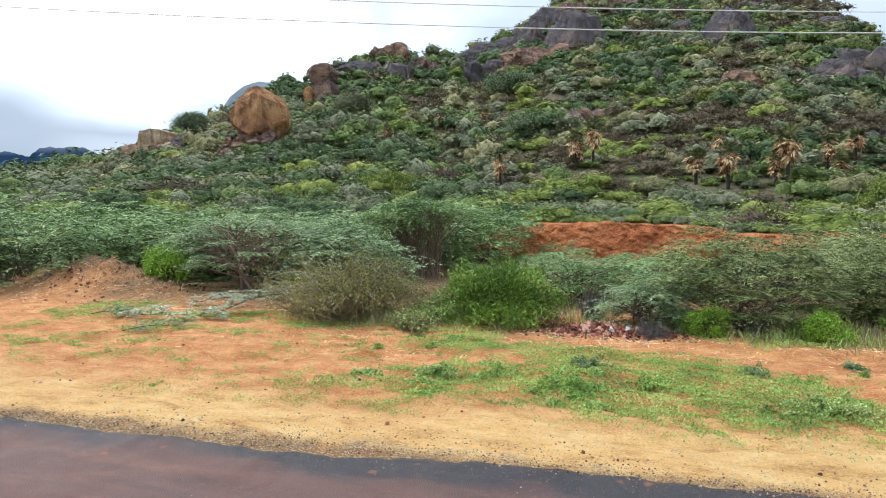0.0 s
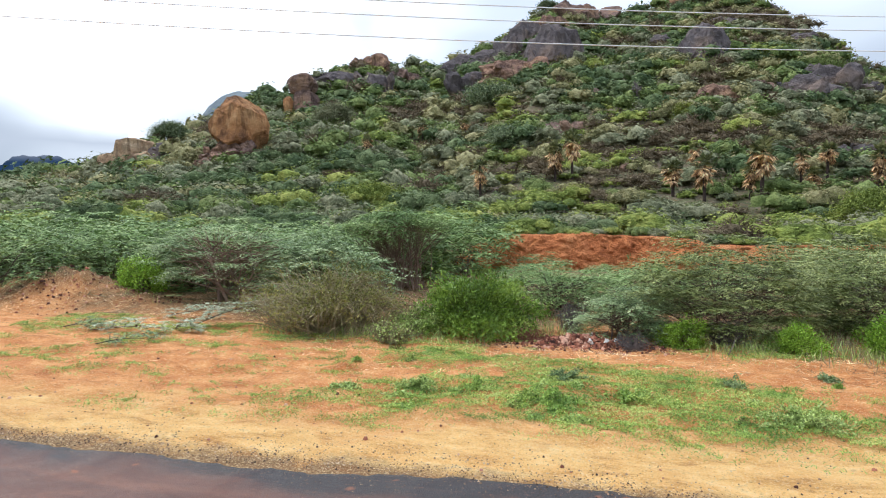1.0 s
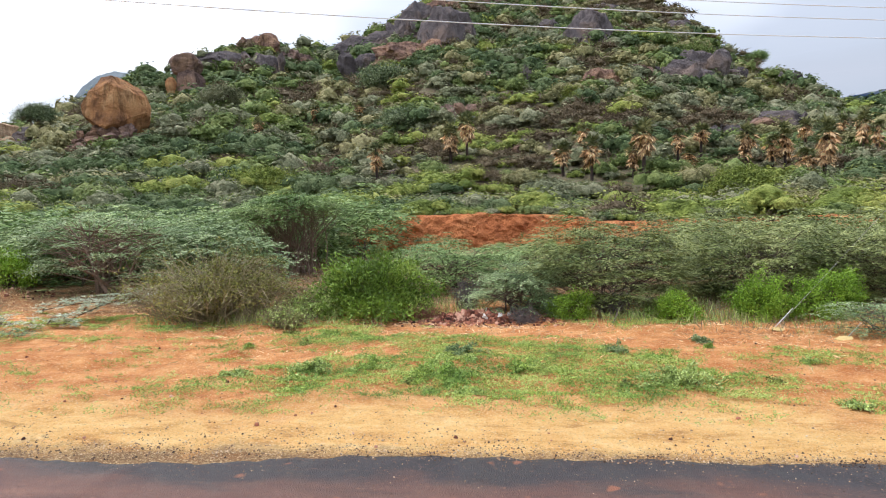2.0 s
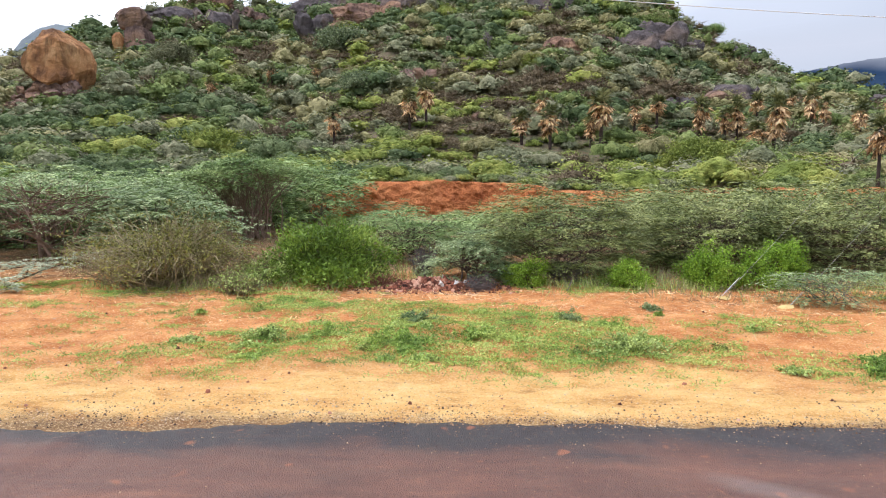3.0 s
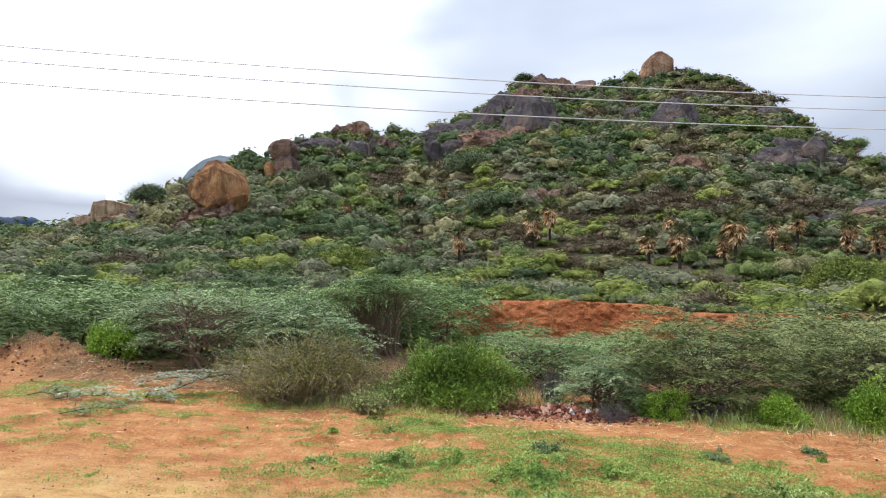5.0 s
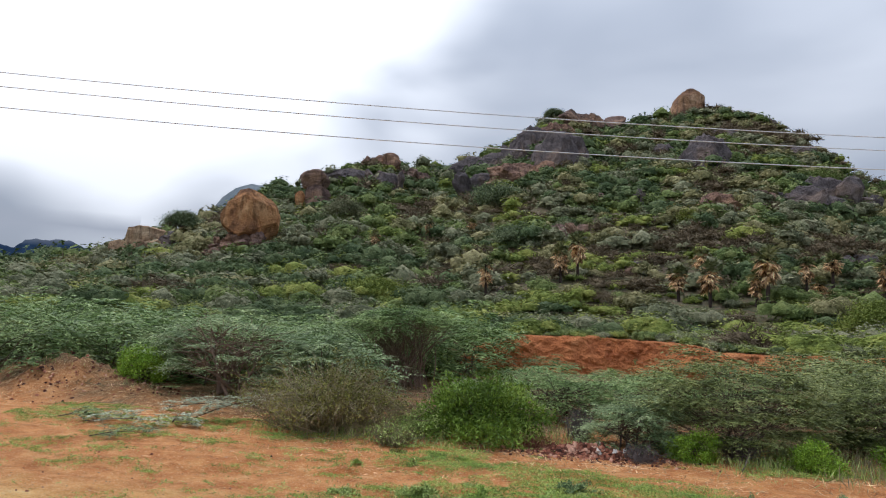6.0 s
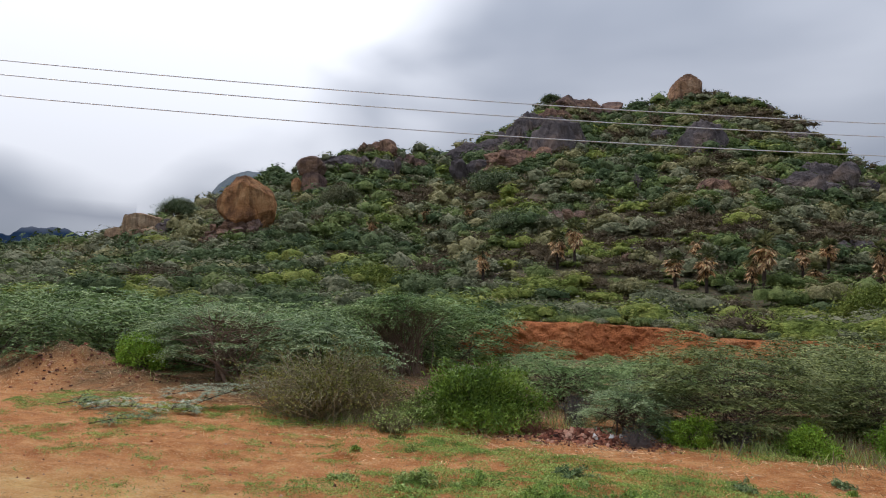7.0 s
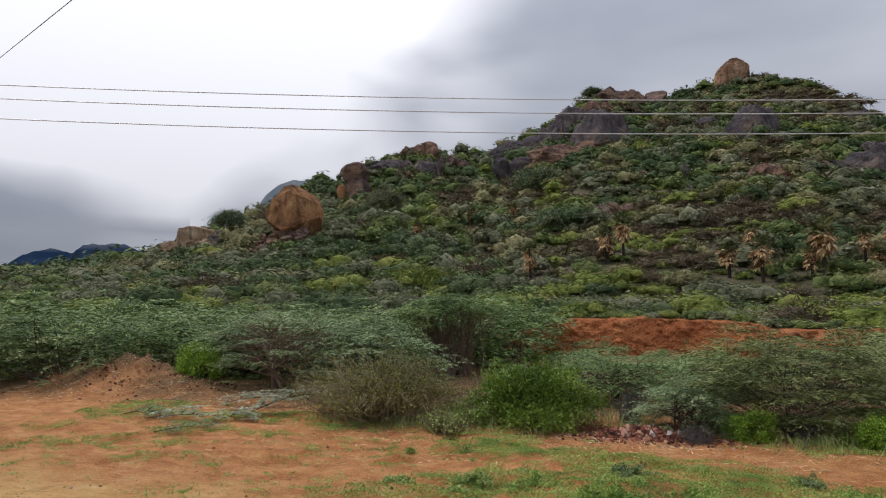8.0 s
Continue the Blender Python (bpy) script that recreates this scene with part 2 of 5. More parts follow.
def asphalt_mat():
    n = Nodes("worn_asphalt")
    pos = n.add("ShaderNodeNewGeometry").outputs["Position"]
    xyz = n.add("ShaderNodeSeparateXYZ", Vector=pos).outputs
    big = n.noise(pos, 0.5, 5.0, 0.6, 0.5)
    mp = n.add("ShaderNodeMapping", Vector=pos, Scale=(0.5, 2.0, 1.0))
    drag = n.noise(mp.outputs[0], 1.1, 6.0, 0.65, 0.4)
    stone = n.noise(pos, 55.0, 4.0, 0.7)
    cells = n.add("ShaderNodeTexVoronoi", Vector=pos, Scale=95.0)
    tar = n.ramp(stone, [(0.35, (0.022, 0.022, 0.026)), (0.62, (0.060, 0.058, 0.062)), (0.78, (0.16, 0.15, 0.145))])
    dust = n.ramp(drag, [(0.32, (0.125, 0.064, 0.050)), (0.55, (0.215, 0.100, 0.071)), (0.72, (0.34, 0.152, 0.096))])
    inward = n.math("ADD", xyz[1], n.math("ADD", n.span(drag, 0.3, 0.7, -0.35, 0.35), n.span(big, 0.3, 0.7, -0.25, 0.25)))
    cover = n.span(inward, 5.74, 5.28, 0.05, 0.92)
    cover = n.math("MULTIPLY", cover, n.span(stone, 0.35, 0.75, 1.0, 0.55))
    col = n.mix(cover, tar, dust)
    col = n.mix(n.span(n.noise(pos, 24.0, 3.0, 0.7), 0.58, 0.70, 0.0, 0.55), col, (0.36, 0.17, 0.10))
    col = n.mix(n.span(n.noise(pos, 33.0, 3.0, 0.7), 0.42, 0.32, 0.0, 0.6), col, (0.035, 0.026, 0.026))
    spots = n.span(n.noise(pos, 2.6, 2.0, 0.4, 0.3), 0.70, 0.74)
    col = n.mix(spots, col, (0.30, 0.12, 0.07))
    rough = n.span(n.noise(pos, 0.9, 3.0, 0.5, 0.8), 0.40, 0.62, 0.42, 0.68)
    # wet streaks where water has run: start, bearing, length, width
    for sx, sy, turn, long, wide in ((1.92, 5.14, -33.0, 1.5, 0.26),):
        place = n.add("ShaderNodeMapping", Vector=pos, Location=(sx, sy, 0), Rotation=(0, 0, radians(turn)))
        place.vector_type = "TEXTURE"
        uvw = n.add("ShaderNodeSeparateXYZ", Vector=place.outputs[0]).outputs
        across = n.math("ADD", n.math("ABSOLUTE", uvw[1]), n.span(drag, 0.3, 0.7, -0.05, 0.05))
        wet = n.math("MULTIPLY", n.span(across, wide * 0.15, wide * 0.7, 1.0, 0.0), n.span(uvw[0], 0.0, 0.35, 0.0, 1.0))
        wet = n.math("MULTIPLY", wet, n.span(uvw[0], long - 0.4, long, 1.0, 0.0))
        # the sky's sheen on the wet is mixed in as paler colour
        col = n.mix(n.math("MULTIPLY", wet, 0.20), col, (0.40, 0.34, 0.32))
        rough = n.math("SUBTRACT", rough, n.math("MULTIPLY", wet, 0.13))
    rel = n.math("ADD", cells.outputs["Distance"], n.math("MULTIPLY", stone, 0.5))
    return n.finish(col, rough, rel, 0.8, 0.014, specular=0.25)


M_GROUND, M_ROAD = ground_mat(), asphalt_mat()
M_BANK = surface_mat("red_earth", [(0.34, (0.475, 0.140, 0.052)), (0.48, (0.700, 0.232, 0.083)), (0.56, (0.800, 0.293, 0.109)), (0.68, (0.875, 0.403, 0.184))], 0.6, 7.0, 0.95, 1.0, 0.35)
M_BARK = surface_mat("grey_brown_bark", [(0.35, (0.065, 0.042, 0.034)), (0.6, (0.17, 0.115, 0.09))], 3.0, 30.0, 0.9, 0.6, 0.01, False)
M_DARKBARK = surface_mat("dark_bark", [(0.35, (0.022, 0.016, 0.014)), (0.6, (0.075, 0.05, 0.04))], 3.0, 30.0, 0.9, 0.6, 0.01, False)
M_STEM = surface_mat("brown_stems", [(0.35, (0.150, 0.098, 0.072)), (0.6, (0.32, 0.215, 0.155))], 3.0, 30.0, 0.9, 0.6, 0.01, False)
M_DRY = surface_mat("dry_twigs", [(0.35, (0.163, 0.128, 0.071)), (0.60, (0.387, 0.326, 0.194))], 2.0, 25.0, 0.95, 0.4, 0.01, False)
M_GREYTWIG = surface_mat("grey_twigs", [(0.35, (0.09, 0.075, 0.07)), (0.6, (0.24, 0.20, 0.19))], 2.0, 25.0, 0.95, 0.4, 0.01, False)
M_FEATHER = leaf_mat("blue_green_feathery_leaves", [(0.10, (0.095, 0.165, 0.046)), (0.50, (0.198, 0.303, 0.094)), (0.90, (0.387, 0.477, 0.188))], 0.7)
M_ACACIA = leaf_mat("green_feathery_leaves", [(0.10, (0.100, 0.133, 0.037)), (0.50, (0.210, 0.250, 0.079)), (0.90, (0.400, 0.423, 0.162))], 0.7)
M_SILVER = leaf_mat("silvery_leaves", [(0.10, (0.116, 0.182, 0.073)), (0.50, (0.228, 0.312, 0.132)), (0.90, (0.414, 0.486, 0.251))], 0.9)
M_GREEN = leaf_mat("deep_green_leaves", [(0.10, (0.095, 0.160, 0.020)), (0.50, (0.175, 0.280, 0.036)), (0.90, (0.290, 0.400, 0.072))], 0.9)
M_BRIGHT = leaf_mat("bright_green_leaves", [(0.10, (0.120, 0.215, 0.016)), (0.50, (0.200, 0.345, 0.030)), (0.90, (0.320, 0.480, 0.062))], 0.9)
M_OLIVE = leaf_mat("withered_olive_leaves", [(0.10, (0.105, 0.112, 0.024)), (0.50, (0.210, 0.209, 0.050)), (0.90, (0.360, 0.342, 0.104))], 1.1)
M_WEED = leaf_mat("weed_leaves", [(0.10, (0.235, 0.316, 0.084)), (0.50, (0.370, 0.469, 0.139)), (0.90, (0.560, 0.632, 0.251))], 1.5)
M_COVER = leaf_mat("creeping_grass", [(0.10, (0.156, 0.262, 0.048)), (0.40, (0.254, 0.377, 0.071)), (0.65, (0.361, 0.465, 0.102)), (0.95, (0.508, 0.552, 0.163))], 0.9, 0.35, True)
M_DARKLEAF = leaf_mat("dark_tree_leaves", [(0.10, (0.080, 0.115, 0.050)), (0.50, (0.140, 0.185, 0.085)), (0.90, (0.235, 0.280, 0.145))], 0.4)
M_REDTWIG = surface_mat("red_brown_twigs", [(0.35, (0.13, 0.05, 0.032)), (0.6, (0.30, 0.14, 0.09))], 2.0, 25.0, 0.95, 0.4, 0.01, False)
M_PALELEAF = leaf_mat("wilting_pale_leaves", [(0.10, (0.290, 0.340, 0.215)), (0.50, (0.450, 0.500, 0.345)), (0.90, (0.640, 0.670, 0.500))], 1.2)
M_PALM = leaf_mat("palm_fans", [(0.10, (0.070, 0.090, 0.034)), (0.50, (0.150, 0.165, 0.062)), (0.90, (0.300, 0.290, 0.130))], 0.6)
M_THATCH = leaf_mat("dead_palm_fans", [(0.10, (0.302, 0.176, 0.089)), (0.50, (0.594, 0.385, 0.205)), (0.90, (0.885, 0.660, 0.400))], 0.7, 0.6, False, 0.85, 0.3)


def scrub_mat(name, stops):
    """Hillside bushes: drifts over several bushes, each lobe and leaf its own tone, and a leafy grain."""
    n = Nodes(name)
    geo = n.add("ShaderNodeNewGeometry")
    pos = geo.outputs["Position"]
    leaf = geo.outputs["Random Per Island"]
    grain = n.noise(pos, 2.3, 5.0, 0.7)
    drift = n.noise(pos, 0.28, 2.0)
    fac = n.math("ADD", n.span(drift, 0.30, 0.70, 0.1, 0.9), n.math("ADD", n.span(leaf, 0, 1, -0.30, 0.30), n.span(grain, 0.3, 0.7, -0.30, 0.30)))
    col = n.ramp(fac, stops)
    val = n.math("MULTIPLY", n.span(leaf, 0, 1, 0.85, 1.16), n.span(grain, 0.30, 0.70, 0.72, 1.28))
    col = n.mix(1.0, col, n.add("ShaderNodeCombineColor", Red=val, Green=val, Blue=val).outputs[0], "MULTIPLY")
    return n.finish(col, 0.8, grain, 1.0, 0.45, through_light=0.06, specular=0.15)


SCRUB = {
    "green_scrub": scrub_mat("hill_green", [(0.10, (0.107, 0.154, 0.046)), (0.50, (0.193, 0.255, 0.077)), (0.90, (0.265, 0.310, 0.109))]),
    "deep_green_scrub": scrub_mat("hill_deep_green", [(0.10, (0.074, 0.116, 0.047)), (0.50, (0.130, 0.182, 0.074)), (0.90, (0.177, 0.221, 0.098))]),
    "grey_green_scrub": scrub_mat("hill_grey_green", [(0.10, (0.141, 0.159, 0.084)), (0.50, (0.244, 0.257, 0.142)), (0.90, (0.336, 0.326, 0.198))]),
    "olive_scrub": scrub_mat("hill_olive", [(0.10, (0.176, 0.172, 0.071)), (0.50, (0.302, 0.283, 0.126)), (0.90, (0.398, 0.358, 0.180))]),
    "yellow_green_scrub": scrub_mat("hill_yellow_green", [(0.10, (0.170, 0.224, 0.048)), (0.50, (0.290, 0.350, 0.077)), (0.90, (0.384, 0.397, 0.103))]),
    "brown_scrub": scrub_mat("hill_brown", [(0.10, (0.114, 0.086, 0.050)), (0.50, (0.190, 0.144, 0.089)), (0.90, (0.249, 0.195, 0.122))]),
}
M_BOULDER = streak_rock_mat("rusty_boulder", (0.55, 0.262, 0.112), (0.20, 0.100, 0.060), (0.78, 0.47, 0.235), 0.55, 0.08, 0.62)
M_TAN = streak_rock_mat("tan_boulder", (0.44, 0.25, 0.145), (0.20, 0.115, 0.085), (0.62, 0.41, 0.27), 0.30, 0.05, 0.75)
M_PALEROCK = streak_rock_mat("pale_split_rock", (0.58, 0.38, 0.23), (0.26, 0.16, 0.12), (0.74, 0.56, 0.37), 0.6, 0.15, 0.55)
M_BROWNROCK = streak_rock_mat("brown_rock", (0.255, 0.165, 0.135), (0.13, 0.088, 0.082), (0.44, 0.27, 0.175), 0.35, 0.10, 0.7)
M_DARKROCK = streak_rock_mat("dark_granite", (0.165, 0.138, 0.138), (0.096, 0.081, 0.084), (0.259, 0.184, 0.146), 0.22, 0.06, 0.6)
M_RUSTROCK = streak_rock_mat("rust_stained_rock", (0.33, 0.195, 0.140), (0.15, 0.092, 0.078), (0.52, 0.32, 0.20), 0.5, 0.15, 0.75)
# the blue of the haze over distant woods is put into this colour
M_RANGE = surface_mat("hazed_wooded_range", [(0.35, (0.012, 0.026, 0.058)), (0.6, (0.022, 0.042, 0.078))], 0.006, 0.05, 1.0, 0.2, 4.0, specular=0.0)
# bare grey rock, with pale blue haze mixed into its colour
M_DOME = surface_mat("hazed_bare_rock", [(0.35, (0.085, 0.115, 0.140)), (0.6, (0.165, 0.195, 0.215))], 0.03, 0.2, 1.0, 0.4, 3.0)
M_WIRE = surface_mat("aluminium_wire", [(0.3, (0.70, 0.71, 0.73)), (0.7, (0.86, 0.87, 0.88))], 2.0, 40.0, 0.45, 0.1, 0.002, True, None, 0.2, 0.5)
M_CONCRETE = surface_mat("pole_concrete", [(0.35, (0.34, 0.32, 0.29)), (0.65, (0.55, 0.53, 0.49))], 1.2, 22.0, 0.9, 0.4, 0.01)
M_PORCELAIN = surface_mat("white_porcelain", [(0.3, (0.66, 0.65, 0.62)), (0.7, (0.80, 0.79, 0.77))], 6.0, 60.0, 0.3, 0.1, 0.002)
M_RUBBLE = leaf_mat("brick_rubble", [(0.10, (0.060, 0.024, 0.017)), (0.40, (0.170, 0.056, 0.034)), (0.70, (0.310, 0.115, 0.068)), (0.95, (0.460, 0.270, 0.190))], 3.0, 0.45, True, 0.95, 0.0)
M_PLASTIC = surface_mat("dirty_white_plastic", [(0.3, (0.52, 0.48, 0.44)), (0.6, (0.80, 0.78, 0.75))], 4.0, 20.0, 0.45, 0.3, 0.01)
M_YELLOW = surface_mat("yellow_earth_heap", [(0.3, (0.50, 0.34, 0.12)), (0.7, (0.74, 0.56, 0.26))], 3.0, 25.0, 0.9, 0.5, 0.02)
M_PEBBLE = leaf_mat("roadside_gravel", [(0.10, (0.070, 0.045, 0.034)), (0.40, (0.180, 0.110, 0.070)), (0.70, (0.330, 0.215, 0.130)), (0.95, (0.540, 0.400, 0.260))], 3.0, 0.4, True, 0.95, 0.0)


# ---- mesh tools ----
class Buf:
    """Faces of four or of three corners, gathered from many small shapes."""

    def __init__(self, corners=4):
        self.v, self.f, self.n, self.k = [], [], 0, corners

    def add(self, verts, faces):
        self.v.append(np.asarray(verts, float).reshape(-1, 3))
        self.f.append(np.asarray(faces, int).reshape(-1, self.k) + self.n)
        self.n += len(self.v[-1])

    def mesh(self, name, material, smooth=False):
        me = bpy.data.meshes.new(name)
        v, f = np.concatenate(self.v), np.concatenate(self.f)
        me.vertices.add(len(v))
        me.vertices.foreach_set("co", v.ravel())
        me.loops.add(f.size)
        me.loops.foreach_set("vertex_index", f.ravel())
        me.polygons.add(len(f))
        me.polygons.foreach_set("loop_start", np.arange(0, f.size, self.k))
        if smooth:
            me.polygons.foreach_set("use_smooth", np.ones(len(f), bool))
        me.materials.append(material)
        me.update(calc_edges=True)
        return me


def unit(a):
    return a / np.maximum(np.linalg.norm(a, axis=-1, keepdims=True), 1e-9)


def leaves(buf, c, d, n, length, width):
    """Pointed leaves: centre, direction and rough normal of each."""
    d = unit(d)
    s = unit(np.cross(d, n)) * (np.asarray(width)[..., None] / 2)
    l = d * (np.asarray(length)[..., None] / 2)
    v = np.stack([c - l, c + s, c + l, c - s] if buf.k == 4 else [c - l - s, c - l + s, c + l], 1)
    buf.add(v, np.arange(len(c) * buf.k).reshape(-1, buf.k))


def tube(buf, pts, radii, sides=5):
    pts = np.asarray(pts, float)
    t = unit(np.gradient(pts, axis=0))
    a = unit(np.cross(t, np.array([0.31, 0.52, 0.79]))) * 1.0
    b = np.cross(t, a)
    ang = np.linspace(0, 2 * np.pi, sides, endpoint=False)
    ring = a[:, None] * np.cos(ang)[None, :, None] + b[:, None] * np.sin(ang)[None, :, None]
    v = pts[:, None] + ring * np.asarray(radii)[:, None, None]
    i = np.arange(len(pts) - 1)[:, None] * sides
    j = np.arange(sides)[None]
    k = (j + 1) % sides
    buf.add(v, np.stack([i + j, i + k, i + sides + k, i + sides + j], -1))


def part(name, src, material, parent, label="", smooth=False):
    """Links a Buf, a mesh or a bmesh as one mesh object under a thing or under a part."""
    if isinstance(src, Buf):
        me = src.mesh(name, material, smooth)
    elif isinstance(src, bpy.types.Mesh):
        me = src
    else:
        me = bpy.data.meshes.new(name)
        src.to_mesh(me)
        src.free()
        me.materials.append(material)
        for p in me.polygons:
            p.use_smooth = smooth
    ob = new(name, me)
    ob.parent = parent
    return tagged(ob, label) if label else ob


def thing(name, label, category, group="", m=None, kind=""):
    ob = new(name)
    ob.empty_display_size = 0.2
    if m is not None:
        ob.matrix_basis = m
    return tagged(ob, label, category, group, kind)


def solo(name, src, material, label, category, group="", kind="", smooth=False, m=None):
    ob = part(name, src, material, None, "", smooth)
    if m is not None:
        ob.matrix_basis = m
    return tagged(ob, label, category, group, kind)


def vnoise(x, y, seed=0):
    """Smooth value noise from 0 to 1 on arrays."""
    xi, yi = np.floor(x).astype(np.int64), np.floor(y).astype(np.int64)
    xf, yf = x - xi, y - yi
    u, v = xf * xf * (3 - 2 * xf), yf * yf * (3 - 2 * yf)

    def h(a, b):
        k = (a * 374761393 + b * 668265263 + seed * 974634777) & 0x7FFFFFFF
        k = ((k ^ (k >> 13)) * 1274126177) & 0x7FFFFFFF
        return ((k ^ (k >> 16)) & 0xFFFF) / 65535.0

    return (h(xi, yi) * (1 - u) + h(xi + 1, yi) * u) * (1 - v) + (h(xi, yi + 1) * (1 - u) + h(xi + 1, yi + 1) * u) * v


def fbm(x, y, seed=0, octaves=4):
    s, a, w = 0.0, 1.0, 0.0
    for k in range(octaves):
        s = s + a * vnoise(x * 2 ** k, y * 2 ** k, seed + k)
        w += a
        a *= 0.5
    return s / w


# ---- the lie of the land ----
ROAD_EDGE = 6.2
# the hill's crest: bearing from the road, distance, height
CREST = [(-80, 215, 4.7), (-66, 200, 6.5), (-50.5, 180, 8.8), (-45.3, 168, 10.6), (-41.3, 168, 13.2), (-37.4, 177, 18.3), (-35.2, 188, 23.0),
         (-32.5, 202, 31.8), (-27.8, 225, 42.6), (-25.4, 236, 48.5), (-23.4, 248, 55.0), (-21, 255, 59.3), (-18, 267, 60.1), (-14.5, 285, 65.1),
         (-12, 300, 74.6), (-9.1, 312, 86.3), (-6.7, 318, 97.5), (-5.2, 322, 101.2), (-2.9, 333, 101.4), (-0.6, 342, 102.2), (1.6, 351, 108.2),
         (4.2, 356, 109.7), (7.3, 357, 110.7), (11.2, 346, 98.2), (14.06, 332, 86.1), (16, 318, 73.1), (17.5, 309, 63.2), (19.4, 298, 52.4),
         (21.6, 285, 43.0), (25.1, 265, 32.0), (29, 248, 24.8), (33.1, 232, 17.5), (38, 218, 12.7), (50, 210, 7.5), (78, 225, 4.8)]
CR = np.array(CREST, float)
# the steep last rise under the skyline: bearing, height
RISE = np.array([(-80, 0), (-47, 1.0), (-40, 3.0), (-34, 3.4), (-28, 2.6), (-20, 2.8), (-12, 1.8), (-9, 0.3), (-6, 1.4), (0, 0.6), (3, 2.2), (5.5, 3.2), (8.3, 5.6),
                 (11.5, 4.5), (15, 3.5), (17, 2.3), (20, 2.7), (25, 3.1), (33, 2.2), (40, 1.0), (50, 0)], float)


def land(x, y):
    """Height of the ground at x, y."""
    x, y = np.asarray(x, float), np.asarray(y, float)
    r, az = np.hypot(x, y), np.degrees(np.arctan2(x, y))
    front = np.clip((90 - np.abs(az)) / 20, 0, 1)
    rr, zr = np.interp(az, CR[:, 0], CR[:, 1]), np.interp(az, CR[:, 0], CR[:, 2])
    # the cut bank, sheer between two gullies and a gentle ramp elsewhere
    by = 36.6 + 0.10 * np.clip(x, -10, 30) + 1.2 * (fbm(x * 0.22, 0 * x, 5, 2) - 0.5)
    w = np.interp(x, [-14, -6.5, 24, 34], [9.0, 0.7, 0.7, 9.0])
    s = np.clip((y - by) / w, 0, 1)
    high = np.interp(x, [2.6, 5.0], [1.85, 1.42])
    z = high * s * s * (3 - 2 * s) * front
    s = np.clip((r - 58) / (rr - 58), 0, 1)
    rise = np.interp(az, RISE[:, 0], RISE[:, 1])
    z = z + ((zr - high) * s ** 1.2 + rise * s ** 6) * front
    past = np.clip((r - rr) / (0.9 * rr), 0, 1)
    z = np.where(r > rr, ((zr + rise) * (1 - past * past * (3 - 2 * past))) * front, z)
    rough = np.clip((r - 44) / 80, 0, 1) * np.clip(1.6 - r / 500, 0, 1)
    z = z + front * rough * (4.5 * (fbm(x / 30, y / 30, 3, 4) - 0.5) + 1.3 * (fbm(x / 7, y / 7, 9, 2) - 0.5))
    # shoulder: low swells, and the spoil heap at its western end
    verge = np.clip((y - ROAD_EDGE) / 1.5, 0, 1) * np.clip((40 - r) / 10, 0, 1)
    z = z + verge * (0.16 * (fbm(x * 0.5, y * 0.5, 21, 3) - 0.5) + 0.08 * (fbm(x * 2.2, y * 3, 31, 3) - 0.5) + 0.05 * (fbm(x * 5.0, y * 7, 36, 2) - 0.5))
    z = z + verge * 0.075 * (fbm(x * 0.4 + 0.15 * y, y * 3.6, 26, 3) - 0.5)
    for shift in (0.0, 0.55):
        path = 10.0 + shift + 0.42 * (x + 5.2) + 0.05 * (x + 5.2) ** 2
        rut = np.exp(-(((y - path) / 0.16) ** 2)) * np.clip((x + 8.4) / 1.5, 0, 1) * np.clip((-3.2 - x) / 1.0, 0, 1)
        z = z - verge * rut * 0.07 + verge * 0.035 * np.exp(-(((y - path - 0.24) / 0.10) ** 2)) * np.clip((x + 8.4) / 1.5, 0, 1) * np.clip((-3.2 - x) / 1.0, 0, 1)
    heap = np.exp(-(((x + 16.6) / 2.5) ** 2 + ((y - 16.9) / 1.3) ** 2))
    z = z + heap * (1.0 + 0.9 * (fbm(x * 2.5, y * 2.5, 41, 3) - 0.5))
    low = (y < ROAD_EDGE - 0.62) & (y > -1.15)
    return np.where(low, -0.14, np.where((r < 60) & (y < ROAD_EDGE + 0.3), z - 0.015, z))


def zat(x, y):
    return float(land(np.array([x]), np.array([y]))[0])


# ---- ground, road and distance ----
def build_ground():
    az = np.concatenate([np.arange(-66, 52, 0.45), np.arange(52, 294, 3.0)])
    r = [0.0, 2.0, 4.0]
    while r[-1] < 4200:
        q = r[-1]
        r.append(q + max(0.06, q * (0.010 if q < 12 else 0.017 if q < 380 else 0.08)))
    r = np.array(r)
    rg, ag = np.meshgrid(r, np.radians(az), indexing="ij")
    x, y = rg * np.sin(ag), rg * np.cos(ag)
    z = land(x, y)
    n, b = len(az), Buf()
    i, j = np.arange(len(r) - 1)[:, None] * n, np.arange(n)[None]
    k = (j + 1) % n
    b.add(np.stack([x, y, z], -1), np.stack([i + j, i + n + j, i + n + k, i + k], -1))
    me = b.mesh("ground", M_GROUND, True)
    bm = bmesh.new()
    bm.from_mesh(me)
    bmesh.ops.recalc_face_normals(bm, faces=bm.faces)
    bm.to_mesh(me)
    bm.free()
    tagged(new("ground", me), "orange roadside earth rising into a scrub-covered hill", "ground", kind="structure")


build_ground()


